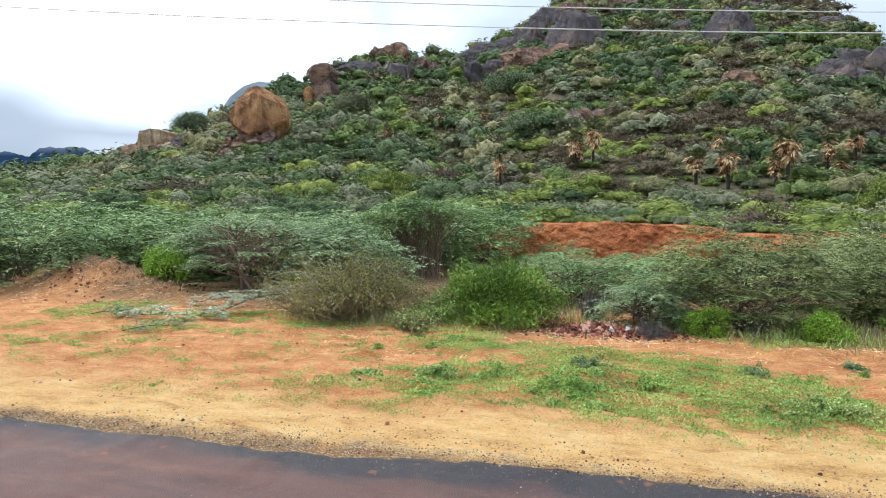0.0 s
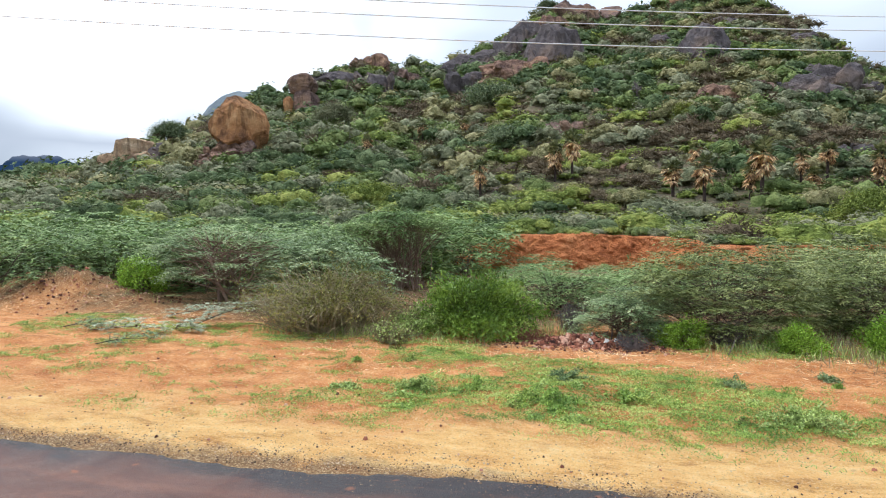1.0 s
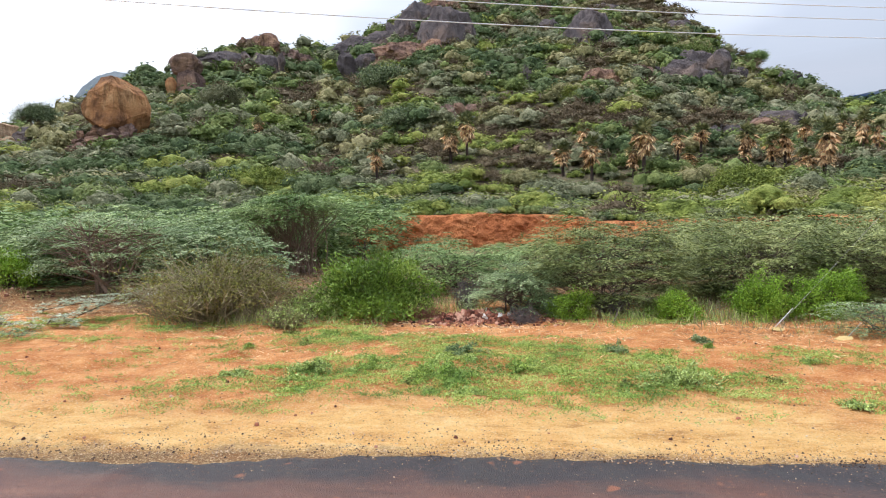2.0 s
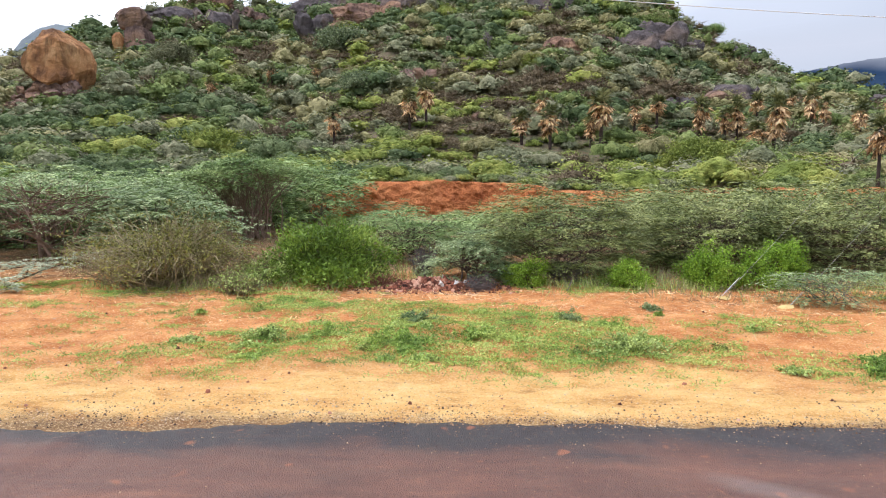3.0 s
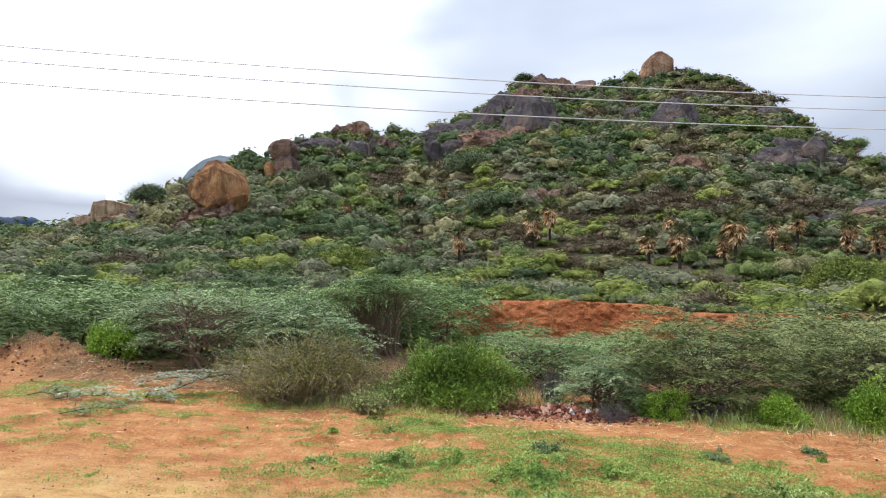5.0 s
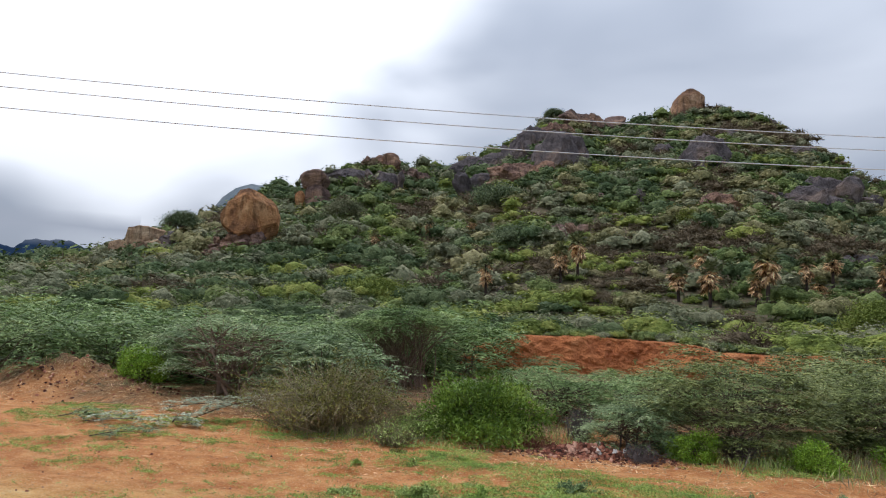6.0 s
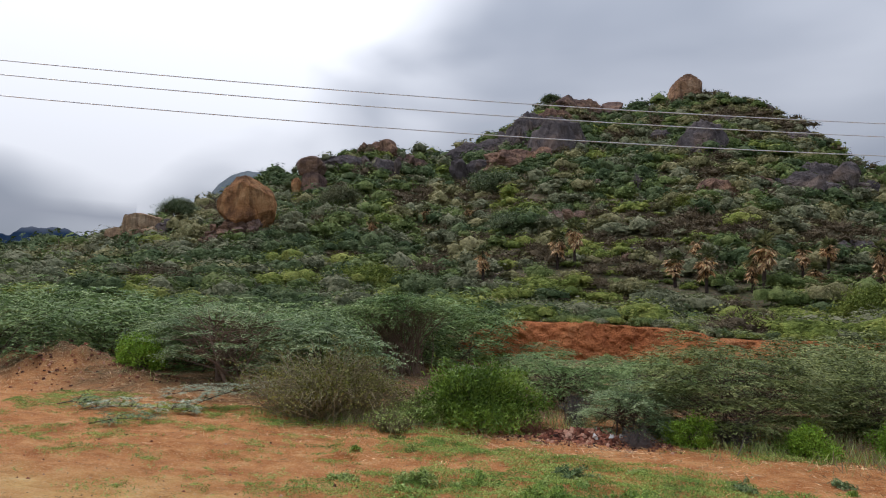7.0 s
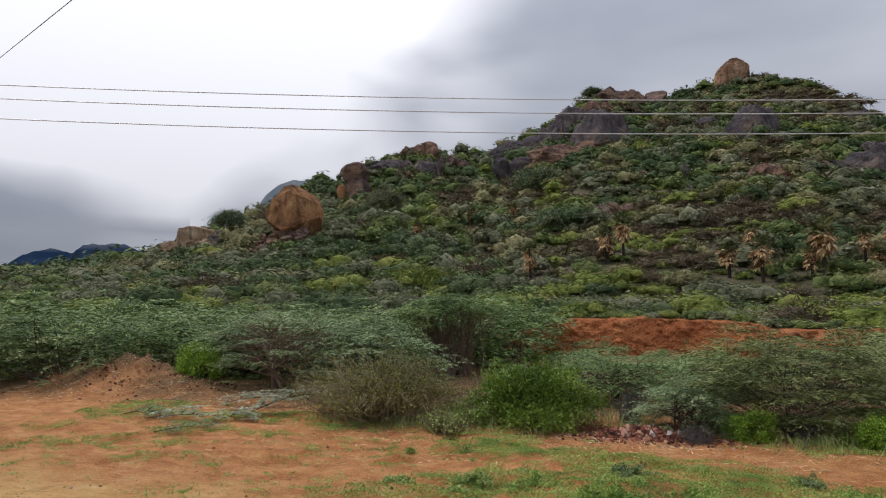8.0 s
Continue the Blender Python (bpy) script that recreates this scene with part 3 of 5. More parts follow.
def build_road():
    xs = np.concatenate([np.arange(-90, -16, 0.5), np.arange(-16, 14, 0.04), np.arange(14, 90.1, 0.5)])
    ragged = ROAD_EDGE - 0.07 - 0.17 * np.clip((-xs - 1.0) / 3.0, 0, 1) + 0.010 * np.clip(xs, -8, 8) + 0.26 * (fbm(xs * 0.9, xs * 0, 7, 4) - 0.5) + 0.10 * (fbm(xs * 6, xs * 0, 8, 3) - 0.5) - 0.05 * np.exp(-((xs + 2.6) / 0.9) ** 2)
    ys = [-1.3, -1.25, 1.0, 3.0, 4.5, 5.3, 5.6]
    rows = [np.stack([xs, 0 * xs - 1.3, 0 * xs - 0.16], -1)]
    for y in ys[1:]:
        rows.append(np.stack([xs, 0 * xs + y, 0.012 * (fbm(xs * 0.6, 0 * xs + y, 17, 2) - 0.5)], -1))
    rows.append(np.stack([xs, ragged - 0.10, 0 * xs - 0.004], -1))
    rows.append(np.stack([xs, ragged - 0.02, 0 * xs - 0.012], -1))
    rows.append(np.stack([xs, ragged + 0.02, 0 * xs - 0.07], -1))
    b, n = Buf(), len(xs)
    i, j = np.arange(len(rows) - 1)[:, None] * n, np.arange(n - 1)[None]
    b.add(np.stack(rows), np.stack([i + j, i + j + 1, i + n + j + 1, i + n + j], -1))
    tagged(new("road", b.mesh("road", M_ROAD, True)), "worn asphalt road filmed with red dust", "road", kind="structure")


build_road()


def build_bank():
    """The eroded face of red earth, with gullies and overhanging lip."""
    xs, us = np.arange(-8.5, 27, 0.11), np.linspace(0, 1, 30)
    x, u = np.meshgrid(xs, us, indexing="ij")
    by = 36.6 + 0.10 * np.clip(x, -10, 30) + 1.2 * (fbm(x * 0.22, 0 * x, 5, 2) - 0.5)
    gully = np.abs(fbm(x * 0.8, u * 0.5, 51, 3) - 0.5) * 2
    lump = fbm(x * 3.4 + u, u * 7, 61, 4) - 0.5 + 0.9 * (fbm(x * 6, u * 14, 65, 3) - 0.5)
    ends = np.clip((x + 8.5) / 2.0, 0, 1) * np.clip((27 - x) / 3.0, 0, 1)
    y = by - 0.9 + 0.95 * u ** 1.6 + 0.6 * gully * (1 - 0.3 * u) + 0.40 * lump + 0.4 * (u > 0.97) + (1 - ends) * 0.8
    z = -0.15 + u * (np.interp(x, [2.6, 5.0], [2.07, 1.62]) + 0.35 * (fbm(x * 0.5, 0 * x, 71, 3) - 0.5)) * (0.4 + 0.6 * ends)
    b, n = Buf(), len(us)
    i, j = np.arange(len(xs) - 1)[:, None] * n, np.arange(n - 1)[None]
    b.add(np.stack([x, y, z], -1), np.stack([i + j, i + n + j, i + n + j + 1, i + j + 1], -1))
    back = np.stack([x[:, -1], y[:, -1] + 1.3, z[:, -1] - 0.25], -1)
    top = np.stack([x[:, -1], y[:, -1], z[:, -1]], -1)
    k = np.arange(len(xs) - 1)
    b.add(np.concatenate([top, back]), np.stack([k, k + 1, k + 1 + len(xs), k + len(xs)], -1))
    tagged(new("earth_bank", b.mesh("earth_bank", M_BANK)), "eroded bank of bare red earth below the hill", "bank", kind="structure")


build_bank()


def far_range(name, label, ridge, r, depth, material=None, jag=0.12):
    """A distant range: a crest of bearings and heights, falling to the plain on both sides."""
    a = np.linspace(ridge[0][0], ridge[-1][0], 160)
    h = np.interp(a, [p[0] for p in ridge], [p[1] for p in ridge])
    h = h + (fbm(a * 1.3, 0 * a, 81, 4) - 0.5) * jag * h.max()
    b, n, rows = Buf(), len(a), []
    for u in np.linspace(-1, 1, 17):
        rr = r + depth * u
        s = (1 - abs(u)) ** 0.75
        k = 1.0 - 1.25 * jag + 2.5 * jag * fbm(a * 0.9 + 7, 0 * a + u * 3, 91, 3) if 0 < abs(u) < 1 else 1.0
        rows.append(np.stack([rr * np.sin(np.radians(a)), rr * np.cos(np.radians(a)), h * s * k - 2], -1))
    i, j = np.arange(16)[:, None] * n, np.arange(n - 1)[None]
    b.add(np.stack(rows), np.stack([i + j, i + j + 1, i + n + j + 1, i + n + j], -1))
    tagged(new(name, b.mesh(name, material or M_RANGE, True)), label, "mountain", kind="structure")


far_range("mountain_west", "distant wooded mountain under low cloud, coloured haze blue", [(-66, 30), (-56, 100), (-52.5, 120), (-51, 158), (-49.8, 174), (-48.3, 162), (-47.6, 190), (-45.7, 194), (-43.7, 178), (-39, 110), (-32, 20)], 2200, 700)
far_range("mountain_east", "distant dark wooded mountain under low cloud, coloured haze blue", [(12, 60), (18, 180), (22, 238), (25, 262), (27.1, 272), (31, 286), (33, 294), (38, 300), (46, 260), (58, 60)], 2000, 700, None, 0.025)
far_range("mountain_dome", "bare grey rock dome behind the ridge", [(-36.2, 10), (-35.5, 95), (-34.9, 124), (-34, 146), (-33, 159), (-31.8, 166), (-30, 164), (-27, 135), (-22, 20)], 850, 160, M_DOME, 0.02)


def cloud_mat(low, top):
    """Thin drifting cloud, densest between two heights and frayed to nothing above and below."""
    n = Nodes("drifting_cloud")
    pos = n.add("ShaderNodeNewGeometry").outputs["Position"]
    high = n.add("ShaderNodeSeparateXYZ", Vector=pos).outputs[2]
    wisps = n.noise(n.add("ShaderNodeMapping", Vector=pos, Scale=(0.004, 0.004, 0.010)).outputs[0], 1.0, 4.0, 0.5)
    high = n.math("ADD", high, n.span(wisps, 0.3, 0.7, -0.15 * (top - low), 0.15 * (top - low)))
    mid_h = low + 0.5 * (top - low)
    cover = n.math("MULTIPLY", n.span(high, low, mid_h), n.span(high, mid_h, top, 1.0, 0.0))
    # daylight on the cloud is put in as a glow of its own
    body = n.add("ShaderNodeEmission", Color=(0.70, 0.77, 0.90, 1), Strength=1.0)
    gap = n.add("ShaderNodeBsdfTransparent")
    mixed = n.add("ShaderNodeMixShader")
    n.put(mixed.inputs[0], n.math("MULTIPLY", cover, 0.92))
    n.put(mixed.inputs[1], gap.outputs[0])
    n.put(mixed.inputs[2], body.outputs[0])
    out = n.add("ShaderNodeOutputMaterial")
    n.put(out.inputs["Surface"], mixed.outputs[0])
    return n.mat


def cloud_bank(name, a0, a1, r, low, top):
    """A sheet of low cloud that hides the mountain tops."""
    a = np.radians(np.linspace(a0, a1, 60))
    hs = np.linspace(low - 30, top + 60, 8)
    b, n = Buf(), len(a)
    rows = [np.stack([r * np.sin(a), r * np.cos(a), 0 * a + h], -1) for h in hs]
    i, j = np.arange(len(hs) - 1)[:, None] * n, np.arange(n - 1)[None]
    b.add(np.stack(rows), np.stack([i + j, i + j + 1, i + n + j + 1, i + n + j], -1))
    ob = tagged(new(name, b.mesh(name, cloud_mat(low, top), True)), "grey cloud drifting over the mountain tops", "cloud", kind="structure")
    ob.visible_shadow = False


cloud_bank("cloud_east", 8, 60, 1250, 157, 245)
cloud_bank("cloud_west", -75, -40, 1400, 108, 185)


# ---- rocks ----
def cut_rock(bm, centre, size, rng, planes, rough, cuts, tilt, crisp=0.96):
    """One angular block: a ball planed flat on many sides, cracked and worn."""
    made = bmesh.ops.create_icosphere(bm, subdivisions=cuts, radius=1.0)["verts"]
    off = Vector((rng.uniform(0, 90), rng.uniform(0, 90), rng.uniform(0, 90)))
    turn_m = Euler(tilt).to_matrix()
    for v in made:
        p = v.co.copy()
        for _ in range(2):
            for n, d in planes:
                over = p.dot(n) - d
                if over > 0:
                    p -= n * over * crisp
        out = p.normalized()
        p += out * rough * (noise.fractal(p * 2.6 + off, 0.7, 2.1, 6) * 0.6 + 0.22 * math.sin(p.z * 7.5 + 3 * noise.noise(p * 1.2 + off)))
        for f, w, deep in ((0.7, 0.030, 0.07), (1.9, 0.03, 0.03)):
            cleft = abs(noise.noise(Vector((p.x * f, p.y * f, p.z * f * 0.45)) + off * 2))
            if cleft < w:
                p -= out * deep * (1 - cleft / w)
        q = turn_m @ Vector((p.x * size[0], p.y * size[1], p.z * size[2]))
        v.co = q + Vector(centre)


def block_planes(rng, facets, lo=0.50, hi=0.86):
    planes = []
    for k in range(facets):
        a = 2 * math.pi * (k + rng.uniform(-0.35, 0.35)) / facets * 1.9
        up = rng.uniform(-0.55, 0.95)
        planes.append((Vector((math.cos(a), math.sin(a), up)).normalized(), rng.uniform(lo, hi)))
    return planes


def put_rock(label, x, y, w, h, seed, material, sink=0.25, deep=None, turn=0.0, cuts=4, facets=12, lift=0.0, rough=0.10, group="", name="boulder", mass=1, planes=None, crisp=0.96):
    """A boulder, or where mass is over 1 a broken outcrop of several blocks grown together."""
    rng = random.Random(seed)
    place = pose(x, y, zat(x, y) + h * (0.5 - sink) + lift, 0, 0, turn)
    k, d = 1.25, deep or w
    bm = bmesh.new()
    cut_rock(bm, (0, 0, 0), (w * 0.5 * k, d * 0.5 * k, h * 0.5 * k), rng, planes or block_planes(rng, facets), rough, cuts, (rng.uniform(-0.15, 0.15), rng.uniform(-0.15, 0.15), 0), crisp)
    if mass == 1:
        return solo(name, bm, material, label, "rock", group, m=place)
    root = thing(name, label, "rock", group, place)
    part("rock_mass", bm, material, root)
    for _ in range(mass - 1):
        f = rng.uniform(0.3, 0.6)
        c = (rng.uniform(-0.6, 0.6) * w, rng.uniform(-0.5, 0.1) * d, rng.uniform(-0.45, 0.2) * h)
        bm = bmesh.new()
        cut_rock(bm, c, (w * f * 0.6, d * f * 0.6, h * f * 0.62), rng, block_planes(rng, facets), rough, 3, (rng.uniform(-0.4, 0.4), rng.uniform(-0.4, 0.4), rng.uniform(0, 3)))
        part("block", bm, material, root)
    return root


def n_(x, y, z, d):
    return Vector((x, y, z)).normalized(), d


BALANCED = [n_(-0.12, -1, 0.10, 0.72), n_(0.85, -0.55, -0.05, 0.80), n_(-0.78, -0.2, 0.62, 0.76), n_(0.7, -0.2, 0.75, 0.84), n_(-0.62, -0.3, -0.85, 0.68), n_(0.2, -0.3, -1, 0.80), n_(0.85, -0.2, -0.8, 0.80),
            n_(0, 0, 1, 0.93), n_(0, 1, 0.1, 0.7), n_(-1, -0.4, -0.1, 0.86), n_(-0.2, -0.8, 0.75, 0.86)]
SUMMIT = [n_(-1, -0.2, 0.30, 0.60), n_(1, -0.2, 0.02, 0.66), n_(0.1, -1, 0.1, 0.62), n_(-0.75, -0.1, 1, 0.70), n_(0.25, -0.2, 1, 0.80), n_(0.9, -0.4, 0.7, 0.80), n_(-0.8, -0.7, 0.1, 0.70), n_(0, 1, 0, 0.7), n_(-0.3, -0.9, 0.6, 0.74), n_(0.75, -0.75, 0, 0.74)]
SPLIT = [n_(0, -1, 0.05, 0.55), n_(-0.9, -0.5, 0.1, 0.62), n_(1, -0.3, 0.1, 0.66), n_(-0.15, -0.1, 1, 0.66), n_(0.3, 0, 1, 0.70), n_(0, 1, 0, 0.7), n_(0.6, -0.9, 0.2, 0.68)]
put_rock("huge rusty balanced boulder with dark streaks", -67.7, 109.4, 8.9, 9.7, 4, M_BOULDER, sink=0.02, cuts=6, lift=-0.75, rough=0.05, deep=9.0, planes=BALANCED, crisp=0.93)
for k, (dx, dy, w, h) in enumerate([(-2.6, -2.0, 3.4, 2.6), (0.2, -2.8, 3.6, 2.6), (2.9, -1.8, 3.0, 2.4), (-0.8, 0.2, 5.0, 3.0), (-4.6, -3.4, 2.8, 1.9), (1.6, -5.0, 2.4, 1.4), (-1.6, -4.8, 2.6, 1.6),
                                    (-3.6, -5.6, 2.2, 1.3), (0.2, -6.6, 2.0, 1.1), (-5.6, -5.2, 1.9, 1.1), (3.6, -4.0, 1.8, 1.3), (-2.2, -7.2, 1.7, 0.9)]):
    put_rock("broken dark brown rock under the balanced boulder", -67.2 + dx, 109.2 + dy, w, h, 20 + k, M_BROWNROCK if k % 3 else M_RUSTROCK, sink=0.16, cuts=4, rough=0.18, mass=3, group="rocks under the boulder")
put_rock("brown upright boulder on the ridge", -86.3, 173.7, 7.3, 8.0, 31, M_BROWNROCK, sink=0.14, facets=12, deep=7, cuts=5, planes=SPLIT)
put_rock("small pale boulder leaning on a larger one", -89.8, 171.0, 3.0, 5.2, 32, M_BOULDER, sink=0.1)
put_rock("flat brown cap rock lying on an upright boulder", -86.8, 173.9, 8.2, 4.8, 33, M_BROWNROCK, sink=0.0, lift=5.5, deep=7)
put_rock("split pale cliff block among bushes", -101.6, 122.0, 8.4, 7.0, 34, M_PALEROCK, sink=0.04, mass=3, planes=SPLIT, rough=0.07, crisp=0.98)
put_rock("dark rock beside the cliff block", -96.4, 124.5, 6.0, 5.4, 35, M_DARKROCK, sink=0.2, mass=2)
put_rock("tall tan boulder standing on the summit", 33.6, 353, 17.6, 17.0, 36, M_TAN, sink=0.20, cuts=5, deep=13, planes=SUMMIT, rough=0.10, crisp=0.84)
put_rock("rounded brown boulder on the summit ridge", -3.9, 338.2, 14.0, 9.5, 37, M_BROWNROCK, sink=0.2)
put_rock("brown boulder on the crag", -24.5, 316, 14, 8.5, 38, M_BROWNROCK, sink=0.2, mass=2)
put_rock("small brown ledge rock in the scrub", -10.0, 114.8, 2.6, 2.2, 39, M_BROWNROCK, sink=0.1, mass=2)
# rock faces that break through the scrub: place, width, height; then D dark granite, B brown, R rust-stained
OUTCROPS = [(-89.2, 235.1, 8.0, 6.5), (-91.6, 214.1, 11.4, 3.6), (-75.1, 203.2, 5.6, 5.9), (-76.8, 218.6, 4.8, 3.6), (-74.6, 233.2, 7.1, 5.7), (-85.8, 207.1, 7.3, 4.6),
            (-56.6, 257.0, 12.4, 6.8), (-48.1, 253.2, 11.5, 6.6), (-43.5, 213.2, 9.3, 5.6), (-29.2, 211.0, 12.4, 6.2), (-34.1, 255.8, 9.7, 11.1), (-22.0, 216.7, 8.0, 12.3),
            (-17.0, 222.0, 7.8, 10.7), (-27.3, 283.7, 8.6, 7.3), (-21.0, 327.6, 12.4, 8.4), (26.0, 224.7, 10.1, 13.2), (67.7, 336.5, 7.1, 3.8), (43.1, 174.2, 9.4, 8.3),
            (48.9, 178.2, 7.0, 6.7), (57.1, 195.6, 3.5, 5.2), (20.9, 151.9, 6.1, 6.1), (31.9, 170.8, 4.5, 4.5), (70.0, 221.8, 7.6, 5.2), (14.6, 259.7, 6.7, 5.8),
            (-4.6, 161.1, 3.3, 2.8), (67.1, 278.9, 8.9, 4.9), (41.7, 294.7, 8.9, 3.6), (53.6, 197.6, 9.7, 8.8), (54.7, 144.7, 8.4, 4.2), (35.7, 115.1, 3.1, 2.6),
            (102.4, 261.0, 8.4, 5.8), (116.4, 193.1, 9.7, 3.9), (-10.4, 119.7, 5.1, 2.9)]
OUTCROP_KINDS = "RDDRBDDDDRDDDRBDDDDRRBDDBDDDDDDDB"
SLAB = [n_(0, -1, 0.75, 0.52), n_(-0.9, -0.5, 0.5, 0.72), n_(0.9, -0.5, 0.4, 0.70), n_(0.2, -0.1, 1, 0.66), n_(-0.7, -0.2, 0.8, 0.66), n_(0.5, -0.7, 0.6, 0.70), n_(0, 1, 0, 0.7)]
for k, (x, y, w, h) in enumerate(OUTCROPS):
    kind = OUTCROP_KINDS[k]
    grown = 1.25 if k < 6 else 1.35 if k < 15 else 0.8 if k in (17, 18) else 1.0
    put_rock({"D": "smooth dark granite face among the scrub", "B": "brown rock outcrop on the hillside", "R": "rust-stained rock outcrop on the hillside"}[kind], x, y, w * 1.25 * grown, h * (1.55 if kind == "D" else 1.15) * grown, 50 + k,
             {"D": M_DARKROCK, "B": M_BROWNROCK, "R": M_RUSTROCK}[kind], sink=0.45, deep=max(w * 0.8, h), turn=-math.degrees(math.atan2(x, y)) + (k * 37) % 50 - 25, cuts=5 if w > 9 else 4,
             mass=(5 if kind == "D" else 9) if w > 4 else 4, rough=0.17, planes=SLAB, facets=11, crisp=0.80, group="hillside outcrops", name="rock_outcrop")
# low rocks lying in the scrub
for k, (x, y, w, h) in enumerate([(47.3, 132.6, 6.2, 2.6), (32.9, 109.9, 3.5, 2.2), (38.3, 116.9, 4.6, 2.3), (-110.6, 128.1, 5.4, 2.7), (-116.5, 121.1, 5.2, 1.6), (2.1, 94.5, 2.4, 1.2), (1.3, 91.2, 2.3, 1.1), (-13.5, 79.5, 2.2, 1.0), (22.9, 38.6, 2.3, 1.1)]):
    put_rock("low dark rock lying in the scrub", x, y, w, h, 150 + k, M_DARKROCK if k % 3 else M_BROWNROCK, sink=0.3, deep=max(w * 0.8, 3), turn=(k * 37) % 50 - 25, mass=3, group="rocks in the scrub", name="low_rock")

# ---- plants ----
def crown_spots(rng, n, rx, ry, z0, z1, flat=0.5, skirt=0.35):
    """Places for sprays on and in a domed crown; the flanks hang down to z0."""
    a, u = rng.uniform(0, 2 * np.pi, n), rng.uniform(0, 1, n) ** flat
    dome = z0 + (z1 - z0) * np.sqrt(np.clip(1 - 0.85 * u ** 2.6, 0, 1))
    hang = rng.random(n) < skirt
    k = np.where(hang, rng.uniform(0, 0.8, n), rng.uniform(0.72, 1.0, n))
    u = np.where(hang, np.maximum(u, rng.uniform(0.6, 1.0, n)), u)
    z = z0 + (dome - z0) * k
    tier = (z1 - z0) / 6.0
    z = z0 + tier * (np.round((z - z0) / tier + 0.35 * np.sin(a * 2.0)) - 0.35 * np.sin(a * 2.0)) + rng.normal(0, 0.12, n) * tier
    return np.stack([rx * u * np.cos(a), ry * u * np.sin(a), z], -1)


def sprays(buf, rng, spots, radius, per, length, width, droop=0.26):
    """Drooping fronds round each spot, each with rows of narrow leaflets on both sides."""
    rows = 9
    nf = max(2, per // rows)
    n = len(spots) * nf
    root = np.repeat(spots, nf, 0) + rng.normal(0, 0.30, (n, 3)) * radius * np.array([1.15, 1.15, 0.09])
    a = rng.uniform(0, 2 * np.pi, n)
    outward = np.arctan2(root[:, 1], root[:, 0])
    a = np.where(rng.random(n) < 0.6, outward + rng.normal(0, 0.8, n), a)
    axis = np.stack([np.cos(a), np.sin(a), rng.normal(0.06, 0.13, n)], -1)
    side = unit(np.stack([-np.sin(a), np.cos(a), rng.normal(0, 0.12, n)], -1))
    reach = radius * rng.uniform(0.6, 1.35, n)
    t = np.linspace(0.1, 1.0, rows)[None, :] + rng.normal(0, 0.03, (n, rows))
    sgn = np.where(np.arange(rows) % 2 == 0, 1.0, -1.0)[None, :, None]
    c = root[:, None] + axis[:, None] * (reach[:, None] * t)[..., None]
    c[..., 2] -= droop * reach[:, None] * t ** 2
    d = axis[:, None] * 0.75 + side[:, None] * sgn * 0.8 + rng.normal(0, 0.16, (n, rows, 3))
    d[..., 2] -= droop * t
    m = n * rows
    L = (length * rng.uniform(0.7, 1.2, (n, 1)) * (1.15 - 0.55 * t)).reshape(m)
    c = c + unit(d) * L.reshape(n, rows, 1) * 0.45
    nn = np.array([0, 0, 1.0]) + rng.normal(0, 0.28, (m, 3))
    leaves(buf, c.reshape(m, 3), d.reshape(m, 3), nn, L, width * rng.uniform(0.7, 1.3, m))


def stems_to(buf, rng, spots, count, r0, spread=0.25, lean=0.5, sides=5, forks=True):
    """Stems that leave one root, arch outwards and fork towards the spots."""
    picks = spots[rng.choice(len(spots), min(count, len(spots)), replace=False)]
    ends = []
    for p in picks:
        base = np.array([rng.normal(0, spread), rng.normal(0, spread), -0.08])
        midp = base + (p - base) * np.array([lean * 0.75, lean * 0.75, 0.62]) + rng.normal(0, 0.06, 3) * np.linalg.norm(p)
        t = np.linspace(0, 1, 7)[:, None]
        q = (1 - t) ** 2 * base + 2 * t * (1 - t) * midp + t ** 2 * p
        q[1:-1] += rng.normal(0, 0.025, (5, 3)) * np.linalg.norm(p) * 0.4
        tube(buf, q, np.linspace(r0, r0 * 0.25, 7) * rng.uniform(0.6, 1.2), sides)
        ends.append(q)
    for p in spots if forks else []:
        q = ends[rng.integers(len(ends))]
        near = q[rng.integers(2, 6)]
        if np.linalg.norm(p - near) < 0.6 * np.linalg.norm(spots.max(0) - spots.min(0)):
            midp = (near + p) / 2 + rng.normal(0, 0.05, 3) + np.array([0, 0, 0.06])
            tube(buf, np.stack([near, midp, p]), [r0 * 0.35, r0 * 0.25, r0 * 0.10], 3)


def feathery_bush(name, label, x, y, w, h, seed, leaf, bark=None, n_spots=110, per=95, spray=0.34, length=0.15, width=0.035, stems=16, z0=0.25, deep=None, turn=0.0,
                  category="bush", group="", r0=0.028, flat=0.5, lean=0.5, skirt=0.4, corners=3, forks=True, spread=None):
    rng = np.random.default_rng(seed)
    root = thing(name, label, category, group, pose(x, y, zat(x, y), 0, 0, turn))
    spots = crown_spots(rng, n_spots, w * 0.5 - spray * 0.6, (deep or w * 0.8) * 0.5 - spray * 0.5, z0 * h, h * 0.94, flat, skirt)
    spots *= 1 + 0.16 * (vnoise(spots[:, :1] * 1.3 + 5, spots[:, 1:2] * 1.3, seed) - 0.5)
    b = Buf(corners)
    sprays(b, rng, spots, spray, per, length, width)
    s = Buf()
    stems_to(s, rng, spots, stems, r0, spread or 0.12 + 0.03 * w, lean, 5 if forks else 3, forks)
    part("woody_frame", s, bark or M_BARK, root)
    part("foliage", b, leaf, root)
    return root


